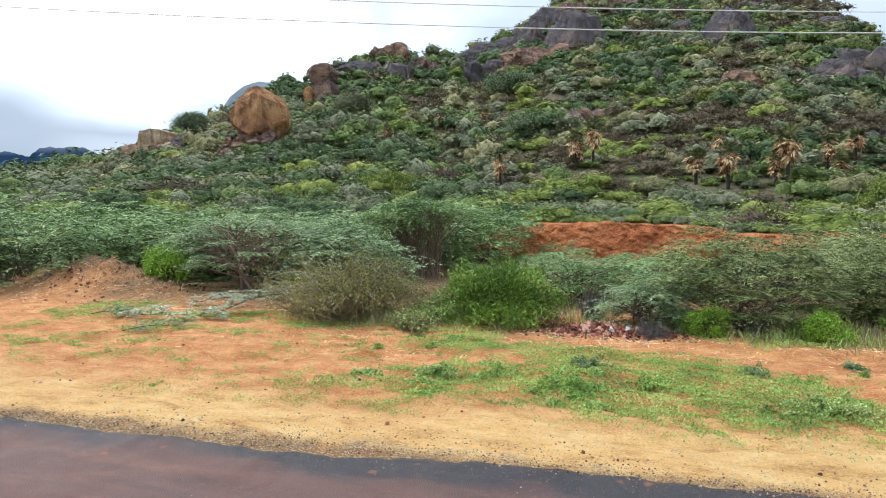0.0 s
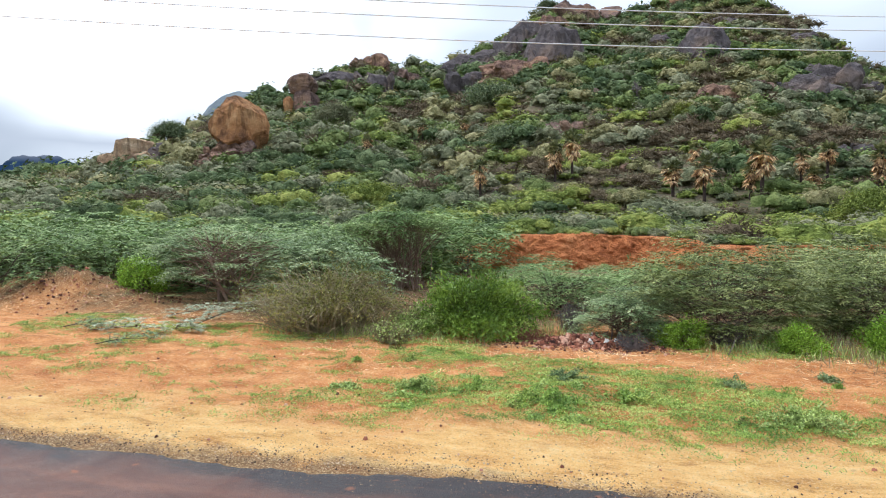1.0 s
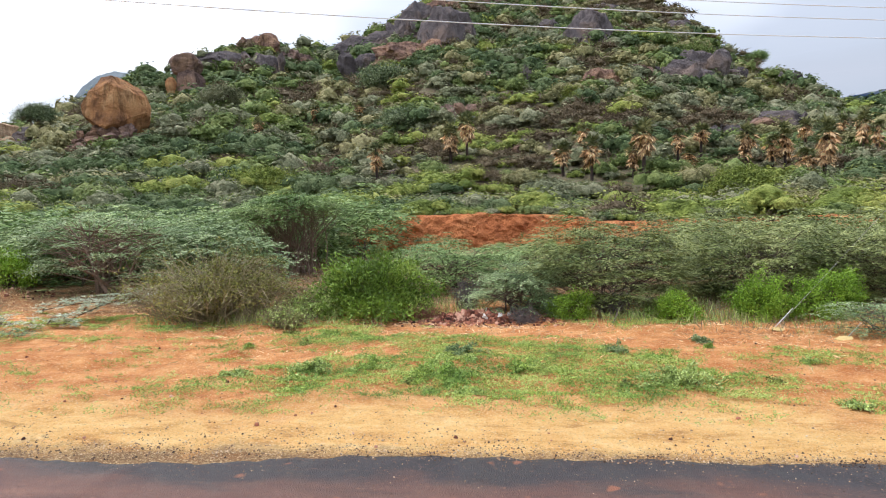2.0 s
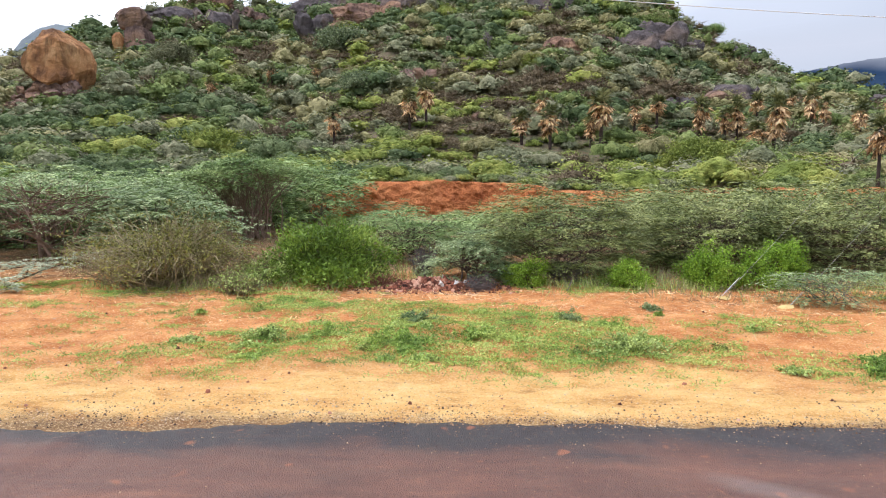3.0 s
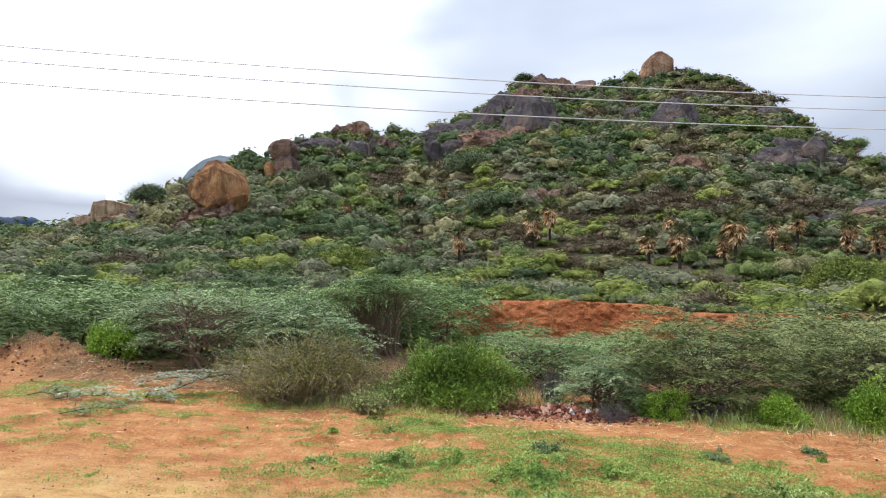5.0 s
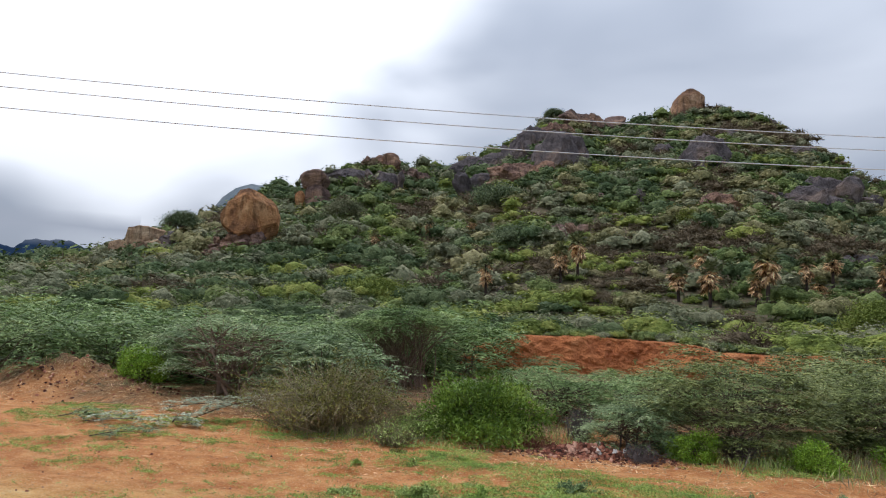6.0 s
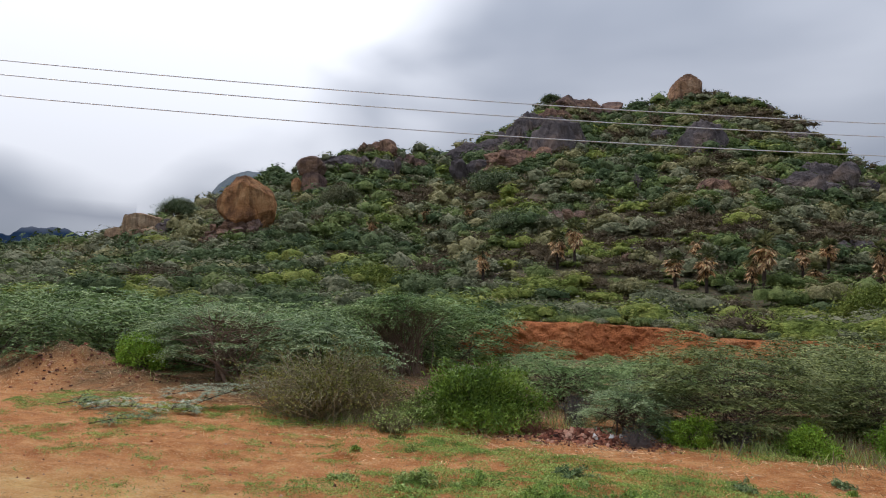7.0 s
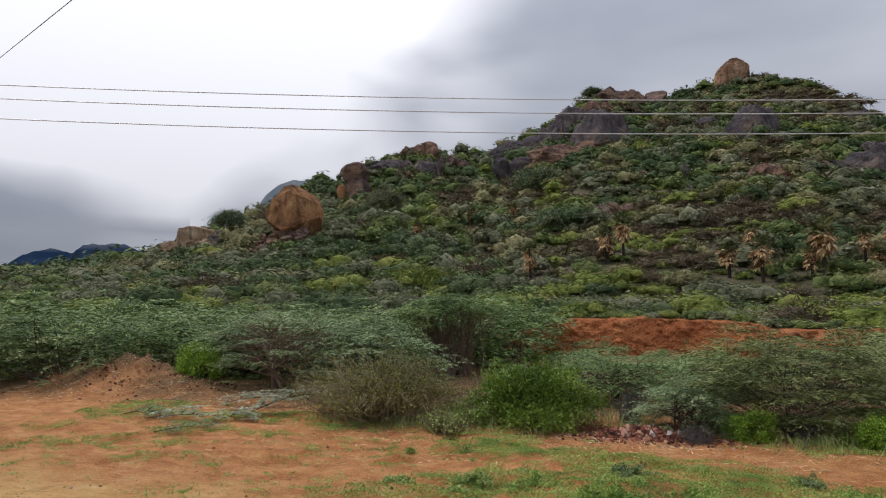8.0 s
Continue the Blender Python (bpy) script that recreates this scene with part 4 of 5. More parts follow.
def leafy_bush(name, label, x, y, w, h, seed, leaf, n_spots=120, per=70, clump=0.2, length=0.09, width=0.05, deep=None, group="", bark=None, category="bush", z0=0.12):
    rng = np.random.default_rng(seed)
    root = thing(name, label, category, group, pose(x, y, zat(x, y)))
    a, e = rng.uniform(0, 2 * np.pi, n_spots), np.arcsin(rng.uniform(-0.1, 1, n_spots))
    k = rng.uniform(0.55, 1.0, n_spots) * (0.62 + 0.66 * vnoise(np.cos(a) * 2.1 + 3, np.sin(a) * 2.1 + e * 2.4, seed))
    spots = np.stack([w * 0.5 * k * np.cos(e) * np.cos(a), (deep or w * 0.85) * 0.5 * k * np.cos(e) * np.sin(a), h * (z0 + (0.92 - z0) * k * np.sin(np.maximum(e, 0)))], -1)
    m = n_spots * per
    o = rng.normal(0, 1, (n_spots, per, 3)) * clump * 0.55
    c = (spots[:, None] + o).reshape(m, 3)
    c[:, 2] = np.maximum(c[:, 2], 0.03)
    out = unit(c - np.array([0, 0, h * 0.3])) + rng.normal(0, 0.6, (m, 3))
    d = out * 0.6 + rng.normal(0, 0.7, (m, 3)) + np.array([0, 0, 0.45])
    b = Buf()
    leaves(b, c, d, out + rng.normal(0, 0.3, (m, 3)), length * rng.uniform(0.6, 1.3, m), width * rng.uniform(0.6, 1.3, m))
    s = Buf()
    stems_to(s, rng, spots, 14, 0.016, 0.08 + 0.03 * w, 0.5, 4)
    part("woody_frame", s, bark or M_BARK, root)
    part("foliage", b, leaf, root)
    return root


def twiggy_bush(name, label, x, y, w, h, seed, twig, leaf=None, n=420, deep=None, group="", leaf_n=2500, thick=0.006, category="bush", ragged=0.0):
    rng = np.random.default_rng(seed)
    root = thing(name, label, category, group, pose(x, y, zat(x, y)))
    s, tips = Buf(), []
    for _ in range(n):
        a, e = rng.uniform(0, 2 * np.pi), np.arcsin(rng.uniform(0.15, 1))
        k = rng.uniform(0.5, 1.0) * (0.72 + 0.5 * float(vnoise(np.array(np.cos(a) * 1.6 + seed), np.array(np.sin(a) * 1.6 + e * 1.2), 13))) + ragged * (float(vnoise(np.array(np.cos(a) * 4.5 + seed), np.array(np.sin(a) * 4.5 + e * 3), 14)) - 0.5)
        if ragged and rng.random() < 0.07:
            k *= 1.3
        tip = np.array([w * 0.5 * k * np.cos(e) * np.cos(a), (deep or w * 0.8) * 0.5 * k * np.cos(e) * np.sin(a), h * min(1.0, k) * np.sin(e) ** 0.7])
        if ragged:
            tip[2] = h * (0.30 + 0.75 * float(vnoise(np.array(tip[0] * 2.2 + seed), np.array(tip[1] * 2.2), 15))) * rng.uniform(0.45, 1.0) * np.sin(e) ** 0.35
        base = np.array([tip[0] * rng.uniform(0, 0.7), tip[1] * rng.uniform(0, 0.7), tip[2] * rng.uniform(0, 0.35) - 0.05])
        t = np.linspace(0, 1, 5)[:, None]
        q = base + (tip - base) * t
        q[:, 2] += (np.sin(t[:, 0] * np.pi) * 0.22 * rng.uniform(-0.2, 1.2)) * h
        q[1:] += rng.normal(0, 0.035, (4, 3))
        tube(s, q, np.linspace(thick, thick * 0.45, 5) * rng.uniform(0.7, 1.5), 3)
        tips.append(q[rng.integers(2, 5)])
    part("twig_tangle", s, twig, root)
    if leaf:
        tips = np.array(tips)
        if ragged:
            tips = tips[np.argsort(tips[:, 2] + rng.normal(0, 0.22, n) * h)[n // 3:]]
        c = tips[rng.integers(0, len(tips), leaf_n)] + rng.normal(0, 1, (leaf_n, 3)) * np.array([0.10, 0.10, 0.05])
        c[:, 2] = np.maximum(c[:, 2], 0.03)
        b = Buf()
        leaves(b, c, rng.normal(0, 1, (leaf_n, 3)), rng.normal(0, 1, (leaf_n, 3)), 0.07 * rng.uniform(0.5, 1.3, leaf_n), 0.03 * rng.uniform(0.5, 1.3, leaf_n))
        part("foliage", b, leaf, root)
    return root


# the row of bushes behind the shoulder
leafy_bush("green_bush", "dense deep green bush with narrow leaves", -2.99, 14.38, 2.87, 1.48, 1, M_GREEN, 260, 80, 0.2, 0.11, 0.028)
feathery_bush("acacia_bush", "broad dark-stemmed acacia bush with flat feathery sprays", 2.24, 15.45, 4.2, 2.42, 2, M_ACACIA, M_BARK, 270, 144, 0.46, 0.125, 0.032, 36, 0.02, lean=0.5, skirt=0.72, r0=0.014)
feathery_bush("umbrella_acacia", "umbrella-shaped acacia with bare brown stems", -7.96, 23.77, 5.3, 3.05, 3, M_FEATHER, M_STEM, 210, 126, 0.60, 0.15, 0.036, 110, 0.66, r0=0.022, lean=0.45, skirt=0.10, spread=0.5, flat=0.6)
twiggy_bush("withered_bush", "withered olive-brown bush of tangled dry twigs", -6.4, 13.95, 5.2, 1.95, 4, M_DRY, M_OLIVE, 1050, leaf_n=13000, thick=0.010, ragged=0.7)
twiggy_bush("bare_bush", "mat of red-brown dead twigs beside the rubble", -1.75, 13.75, 1.3, 0.42, 23, M_REDTWIG, None, 190)
feathery_bush("silvery_bush", "low silvery feathery bush with drooping sprays", 0.26, 14.48, 2.29, 1.20, 5, M_SILVER, M_BARK, 75, 162, 0.40, 0.105, 0.022, 14, 0.03, skirt=0.5)
twiggy_bush("bare_bush", "leafless grey-brown bush beside the rubble", -0.89, 15.06, 0.99, 0.94, 6, M_GREYTWIG, None, 170)
twiggy_bush("bare_bush", "low mat of bare grey twigs beside the rubble", 0.37, 13.41, 1.04, 0.44, 7, M_GREYTWIG, None, 200)
twiggy_bush("bare_bush", "bare grey dead branches under the acacia", 2.19, 14.24, 1.56, 0.65, 8, M_GREYTWIG, None, 220)
feathery_bush("feathery_bush", "low blue-green feathery bush", -1.56, 18.55, 3.76, 1.36, 9, M_FEATHER, M_BARK, 95, 135, 0.5, 0.13, 0.029, 14, 0.03, skirt=0.5)
feathery_bush("feathery_bush", "low blue-green feathery bush", 1.04, 20.77, 4.59, 1.15, 10, M_FEATHER, M_BARK, 95, 135, 0.5, 0.13, 0.029, 14, 0.03, skirt=0.5)
leafy_bush("bright_bush", "small bright green bush", 1.36, 13.80, 0.90, 0.63, 11, M_BRIGHT, 70, 100, 0.12, 0.044, 0.025, group="bright green bushes")
leafy_bush("bright_bush", "small bright green bush", 3.38, 13.61, 0.92, 0.63, 12, M_BRIGHT, 70, 100, 0.12, 0.044, 0.025, group="bright green bushes")
leafy_bush("bright_bush", "bright green bush before the acacias", 5.13, 13.80, 1.30, 1.04, 13, M_BRIGHT, 110, 120, 0.15, 0.046, 0.026, group="bright green bushes")
leafy_bush("bright_bush", "bright green bush before the acacias", 6.50, 13.99, 1.41, 1.04, 14, M_BRIGHT, 120, 120, 0.15, 0.046, 0.026, group="bright green bushes")
feathery_bush("acacia_bush", "spreading acacia bush with flat feathery sprays", 6.2, 16.5, 4.2, 2.05, 15, M_ACACIA, M_BARK, 210, 144, 0.5, 0.13, 0.032, 26, 0.02, skirt=0.70, r0=0.016)
feathery_bush("acacia_bush", "spreading acacia bush with flat feathery sprays", 9.07, 16.3, 4.7, 2.2, 16, M_ACACIA, M_BARK, 210, 144, 0.5, 0.13, 0.032, 26, 0.02, skirt=0.70, r0=0.016)
feathery_bush("acacia_bush", "spreading acacia bush with flat feathery sprays", 13.6, 18.6, 4.8, 2.2, 17, M_ACACIA, M_DARKBARK, 110, 144, 0.5, 0.125, 0.027, 18, 0.04, skirt=0.5)
feathery_bush("silvery_bush", "pale sprawling feathery shrub", 6.88, 12.25, 3.02, 0.65, 18, M_SILVER, M_GREYTWIG, 80, 72, 0.3, 0.085, 0.018, 16, 0.05, deep=1.5, r0=0.012)
feathery_bush("silvery_tree", "open silvery acacia with visible dark limbs", -11.72, 18.26, 5.5, 2.65, 19, M_SILVER, M_STEM, 108, 108, 0.5, 0.14, 0.032, 8, 0.26, r0=0.062, skirt=0.24, lean=0.62)
leafy_bush("bright_bush", "bright green bush beside the earth heap", -14.35, 17.5, 1.9, 1.15, 20, M_BRIGHT, 120, 60, 0.2, 0.08, 0.045, group="bright green bushes")
leafy_bush("low_bush", "pale green low bush with white flowers", -4.22, 13.80, 1.36, 0.63, 21, M_WEED, 70, 60, 0.14, 0.06, 0.03)
twiggy_bush("withered_bush", "tuft of dry grass and withered stalks", -4.48, 12.83, 1.25, 0.52, 22, M_DRY, M_WEED, 240, leaf_n=900)

# the thicket behind them: feathery bushes of two builds, each turned and sized its own way
def thicket():
    rng = np.random.default_rng(77)
    tag = "thicket bushes"
    kinds = [feathery_bush("feathery_bush", "blue-green feathery bush in the thicket", -24, 27, 5.6, 2.6, 101, M_FEATHER, M_BARK, 95, 99, 0.66, 0.21, 0.052, 14, 0.03, group=tag, forks=False),
             feathery_bush("feathery_bush", "grey-green feathery bush in the thicket", -18, 25.5, 5.2, 2.4, 102, M_SILVER, M_BARK, 90, 99, 0.62, 0.21, 0.052, 14, 0.03, group=tag, forks=False),
             feathery_bush("acacia_bush", "olive green acacia bush in the thicket", 10.5, 23.5, 5.0, 2.1, 103, M_ACACIA, M_DARKBARK, 90, 90, 0.6, 0.21, 0.052, 14, 0.03, group=tag, forks=False),
             feathery_bush("feathery_bush", "blue-green feathery bush deep in the thicket", -28, 32, 5.6, 2.8, 104, M_FEATHER, M_BARK, 70, 63, 0.75, 0.29, 0.075, 10, 0.03, group=tag, forks=False),
             feathery_bush("acacia_bush", "olive green acacia bush deep in the thicket", 17, 31, 5.2, 2.2, 105, M_ACACIA, M_DARKBARK, 70, 63, 0.7, 0.29, 0.075, 10, 0.03, group=tag, forks=False)]
    placed = [(-24, 27), (-18, 25.5), (10.5, 23.5), (-28, 32), (17, 31)]
    for _ in range(2600):
        az, r = radians(rng.uniform(-62, 46)), rng.uniform(18.0, 40)
        x, y = r * math.sin(az), r * math.cos(az)
        low_ground = -6.0 < x < 6.0
        if y < 16.8 or min((x - a) ** 2 + (y - b) ** 2 for a, b in placed) < 2.6 ** 2 or (x + 7.9) ** 2 + (y - 23.7) ** 2 < 10 or (x + 16.2) ** 2 + (y - 17) ** 2 < 9:
            continue
        if (x + 11.7) ** 2 + (y - 18.1) ** 2 < 9 or (-9.9 < x / y * 24 < -5.6 and y < 24) or y > 35.3 + 0.1 * x or (-0.88 < x / y < -0.68 and y < 21):
            continue
        if low_ground and (y < 20.5 or y > 30.5):
            continue
        placed.append((x, y))
        west = x < -4
        k = (0 if rng.random() < 0.55 else 1) if west else (0 if low_ground and rng.random() < 0.5 else 2)
        if r > 28:
            k = 4 if k == 2 else 3
        s = rng.uniform(0.8, 1.12) * (0.40 if low_ground else 1.08 if west else 0.82)
        m = pose(x, y, zat(x, y) - 0.03, 0, 0, rng.uniform(0, 360)) @ Matrix.Diagonal((s * (1.3 if low_ground else 1), s * (1.3 if low_ground else 1), s * rng.uniform(0.85, 1.1), 1))
        copy_thing(kinds[k], m)


thicket()


# ---- scrub on the hill ----
# palms: place and height
PALMS_WEST = [(-55.0, 126.6, 3.6), (-37.6, 128.1, 4.5), (-29.9, 133.2, 4.0), (-41.0, 105.9, 3.5), (-15.5, 77.2, 4.6), (-7.1, 81.7, 4.8), (-5.1, 82.6, 6.2), (6.2, 76.5, 3.9),
              (9.8, 88.0, 4.3), (9.1, 73.7, 4.7), (14.6, 73.6, 6.3), (13.7, 74.5, 3.9), (20.4, 82.5, 4.1), (20.5, 77.3, 2.9), (23.6, 84.5, 4.1)]
PALMS_EAST = [(27.8, 81.1, 5.2), (31.0, 81.6, 4.4), (32.5, 81.8, 5.5), (44.4, 104.7, 5.5), (33.8, 75.0, 6.6), (31.8, 74.8, 3.7), (37.3, 82.2, 3.2), (59.0, 125.0, 5.3),
              (55.8, 111.0, 7.1), (57.0, 109.3, 5.9), (55.9, 97.3, 6.0), (24.0, 39.6, 4.2), (69.4, 112.0, 6.8), (52.5, 82.1, 5.4)]


def ball(level):
    """Corners and faces of a unit ball."""
    bm = bmesh.new()
    bmesh.ops.create_icosphere(bm, subdivisions=level, radius=1.0)
    bm.verts.ensure_lookup_table()
    v = np.array([p.co[:] for p in bm.verts])
    f = np.array([[p.index for p in face.verts] for face in bm.faces])
    bm.free()
    return v, f


def bush_kit(seed, lobes, level, n_leaf, leaf_size, twiggy):
    """One wild bush of unit size: leafy lobes grown together, with loose leaves or twigs standing out of them."""
    rng = np.random.default_rng(seed)
    bv, bf = ball(level)
    b = Buf(3)
    for k in range(lobes):
        a = 2.4 * k + rng.uniform(-0.5, 0.5)
        off = 0.0 if k == 0 else rng.uniform(0.34, 0.66)
        size = np.array([1, 1, rng.uniform(0.72, 1.0)]) * (rng.uniform(0.50, 0.64) if k == 0 else rng.uniform(0.30, 0.50))
        mid = np.array([off * math.cos(a), off * math.sin(a), rng.uniform(0.44, 0.60) if k == 0 else rng.uniform(0.16, 0.56)])
        lump = 0.70 + 0.62 * vnoise(bv[:, 0] * 2.3 + 9 * k + seed, bv[:, 1] * 2.3 + bv[:, 2] * 2.9, 7)
        v = mid + bv * size * lump[:, None] * (0.50 if twiggy else 0.80)
        v[:, 2] = np.maximum(v[:, 2], -0.12)
        f = bf[bv[bf].mean(1)[:, 2] > -0.45]
        used, inv = np.unique(f, return_inverse=True)
        b.add(v[used], inv.reshape(-1, 3))
        m = n_leaf // lobes
        out = unit(rng.normal(0, 1, (m, 3)) + np.array([0, 0, 0.45]))
        c = mid + out * size * (rng.uniform(0.72, 1.30, m) if not twiggy else rng.uniform(0.55, 1.15, m))[:, None]
        c[:, 2] = np.maximum(c[:, 2], 0.0)
        L = leaf_size * rng.uniform(0.6, 1.4, m)
        if twiggy:
            leaves(b, c, out + rng.normal(0, 0.45, (m, 3)), rng.normal(0, 1, (m, 3)), 2.2 * L, 0.42 * L)
        else:
            nn = 0.7 * out + np.array([0, 0, 0.5]) + rng.normal(0, 0.33, (m, 3))
            leaves(b, c, np.cross(nn, rng.normal(0, 1, (m, 3))), nn, L, 0.8 * L)
    return np.concatenate(b.v), np.concatenate(b.f)


def spaced(x, y, rad, close):
    """Which bushes stand, the largest first, when none may crowd another."""
    cell, grid, keep = 4.0, {}, np.zeros(len(x), bool)
    for i in np.argsort(-rad):
        gx, gy, ok = int(x[i] // cell), int(y[i] // cell), True
        for p in range(gx - 2, gx + 3):
            for q in range(gy - 2, gy + 3):
                for j in grid.get((p, q), ()):
                    if (x[i] - x[j]) ** 2 + (y[i] - y[j]) ** 2 < (close * (rad[i] + rad[j])) ** 2:
                        ok = False
                        break
        if ok:
            keep[i] = True
            grid.setdefault((gx, gy), []).append(i)
    return keep


def scrub():
    """Bushes that nobody could count, each of several leafy lobes, with dark gaps between them."""
    rng = np.random.default_rng(5)
    n = 27000
    az = rng.uniform(-66, 48, n)
    rr = np.interp(az, CR[:, 0], CR[:, 1])
    s = rng.uniform(0, 1.03, n) ** 0.80
    r = 39.0 + (rr - 39.0) * s
    x, y = r * np.sin(np.radians(az)), r * np.cos(np.radians(az))
    # a denser hedge on the lip of the bank and along its eastern foot
    hx = rng.uniform(-16, 30, 260)
    hy = 36.9 + 0.10 * hx + rng.uniform(-0.1, 2.6, 260)
    fx = np.concatenate([rng.uniform(6.0, 14, 36), rng.uniform(23, 29, 24), rng.uniform(-14, -5.5, 24)])
    fy = 34.5 + 0.10 * fx + rng.uniform(-2.0, 1.2, 84)
    x, y = np.concatenate([x, hx, fx]), np.concatenate([y, hy, fy])
    s = np.concatenate([s, np.zeros(344)])
    r, n = np.hypot(x, y), len(x)
    rad = np.clip(rng.lognormal(0.56, 0.48, n), 0.65, 4.2) * np.clip(0.45 + r / 210, 0.58, 1.6)
    rad = np.where(s == 0, rng.uniform(0.35, 0.8, n) * np.where((x > 5) & (y < 37 + 0.1 * x), 1.4, 1.0), rad)
    keep = (y > 36.6 + 0.10 * np.clip(x, -10, 30)) | (np.abs(x - 9) > 17) | (np.arange(n) >= n - 84)
    keep &= (fbm(x / 16, y / 16, 33, 3) > 0.05 + 0.06 * s) | (s == 0)
    for bx, by, bw, bh in OUTCROPS:
        q = math.hypot(bx, by)
        along, aside = (x * bx + y * by) / q, np.abs(x * by - y * bx) / q
        keep &= ~((aside < bw * 0.42) & (along < q + bw * 0.2) & (along > q - 0.8 * bh - 0.7 * rad) & (rng.random(n) < 0.86))
    for qx, qy, _ in PALMS_WEST + PALMS_EAST:
        q = math.hypot(qx, qy)
        along, aside = (x * qx + y * qy) / q, np.abs(x * qy - y * qx) / q
        keep &= ~((aside < 0.5 + 0.55 * rad) & (along < q + 0.4) & (along > q - 2.0 - 0.9 * rad) & (r > 40))
    for qx, qy, wide, near in ((-67.5, 107.5, 5.4, 7.0), (-86.5, 172, 5.4, 8.0), (-101, 121, 5.0, 7.0), (-88, 171, 4.0, 6.0)):
        q = math.hypot(qx, qy)
        along, aside = (x * qx + y * qy) / q, np.abs(x * qy - y * qx) / q
        keep &= ~((aside < wide + 0.6 * rad) & (along < q + 6) & (along > q - near - rad))
    x, y, r, s, rad = x[keep], y[keep], r[keep], s[keep], rad[keep]
    keep = spaced(x, y, rad, 0.50) | (s == 0)
    x, y, r, s, rad = x[keep], y[keep], r[keep], s[keep], rad[keep]
    z = land(x, y)
    m = len(x)
    patch = fbm(x / 24, y / 24, 44, 3) + rng.normal(0, 0.13, m)
    low = np.clip((0.34 - s) / 0.34, 0, 1)
    names = list(SCRUB)
    kind = np.where(patch > 0.68, 5, np.where(patch > 0.58, 3, np.where(patch > 0.47, 2, np.where(patch > 0.36, 0, 1))))
    kind = np.where(rng.random(m) < 0.04 + 0.42 * low, 4, kind)
    kind = np.where(rng.random(m) < 0.05, 5, kind)
    tall = rng.uniform(0.58, 1.0, m) * np.where((kind == 4) | (kind == 5), 0.8, 1.0)
    turn = rng.uniform(0, 2 * np.pi, m)
    shape = rng.integers(0, 5, m)
    band = np.where(r < 78, 0, np.where(r < 150, 1, 2))
    sizes = ((7, 1, 640, 0.100), (5, 1, 270, 0.150), (4, 1, 150, 0.195))
    for k, name in enumerate(names):
        b = Buf(3)
        for lod, (lobes, level, n_leaf, leaf_size) in enumerate(sizes):
            for form in range(5):
                q = np.where((kind == k) & (band == lod) & (shape == form))[0]
                if len(q) == 0:
                    continue
                v, f = bush_kit(1000 + 50 * lod + form + 10 * (k == 5), lobes, level, n_leaf, leaf_size, k == 5)
                c, d = np.cos(turn[q])[:, None], np.sin(turn[q])[:, None]
                R = rad[q][:, None]
                p = np.stack([x[q][:, None] + R * (c * v[:, 0] - d * v[:, 1]), y[q][:, None] + R * (d * v[:, 0] + c * v[:, 1]), z[q][:, None] + R * tall[q][:, None] * v[:, 2] - 0.05 * R], -1)
                b.add(p, f[None] + (np.arange(len(q)) * len(v))[:, None, None])
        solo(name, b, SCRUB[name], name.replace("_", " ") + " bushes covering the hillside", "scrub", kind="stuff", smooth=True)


scrub()


def hill_tree(label, x, y, w, h, seed, leaf, bare=False, trunk_h=0.45, name="hill_tree", category="tree"):
    """A small tree: forked trunk and a crown of many leafy clumps with gaps."""
    rng = np.random.default_rng(seed)
    root = thing(name, label, category, "", pose(x, y, zat(x, y) - 0.2))
    n = 46
    a, e, k = rng.uniform(0, 2 * np.pi, n), np.arcsin(rng.uniform(-0.2, 1, n)), rng.uniform(0.5, 1.0, n)
    spots = np.stack([w * 0.5 * k * np.cos(e) * np.cos(a), w * 0.5 * k * np.cos(e) * np.sin(a), h * (trunk_h + (0.95 - trunk_h) * (0.35 + 0.65 * k * np.sin(e)))], -1)
    s = Buf()
    stems_to(s, rng, spots, 12, 0.035 * h, 0.02 * h, 0.4, 4)
    part("trunk", s, M_GREYTWIG if bare else M_BARK, root)
    if not bare:
        per = 240
        c = (spots[:, None] + rng.normal(0, 1, (n, per, 3)) * np.array([0.10, 0.10, 0.055]) * w).reshape(-1, 3)
        m = len(c)
        nn = np.array([0, 0, 1.0]) + rng.normal(0, 0.6, (m, 3))
        b = Buf(3)
        leaves(b, c, rng.normal(0, 1, (m, 3)), nn, 0.036 * w * rng.uniform(0.6, 1.3, m), 0.026 * w * rng.uniform(0.6, 1.3, m))
        part("crown", b, leaf, root)


hill_tree("dark round-crowned tree beside the balanced boulder", -103.5, 137.6, 8.6, 6.6, 601, M_DARKLEAF, trunk_h=0.18)
hill_tree("dark small tree on top of the crag", -31.5, 317, 9.5, 7.5, 602, M_DARKLEAF)
hill_tree("leafless pale tree on the crag", -17.5, 330, 10, 7.5, 603, None, True)
hill_tree("leafy tree on the eastern skyline", 97.6, 276, 8.5, 7.0, 604, M_FEATHER)
hill_tree("pale dead tree on the hillside", 4.3, 149.9, 3.6, 5.6, 605, None, True)
hill_tree("large rounded blue-green bush on the slope", -57.3, 128.5, 9.5, 6.6, 606, SCRUB["grey_green_scrub"], trunk_h=0.1, name="hill_bush", category="bush")
hill_tree("vivid yellow-green bush at the foot of the hill", 20.9, 61.8, 6.0, 3.4, 607, SCRUB["yellow_green_scrub"], trunk_h=0.08, name="hill_bush", category="bush")
hill_tree("vivid green bush on the slope", 12.4, 130.2, 5.0, 4.0, 608, SCRUB["yellow_green_scrub"], trunk_h=0.08, name="hill_bush", category="bush")
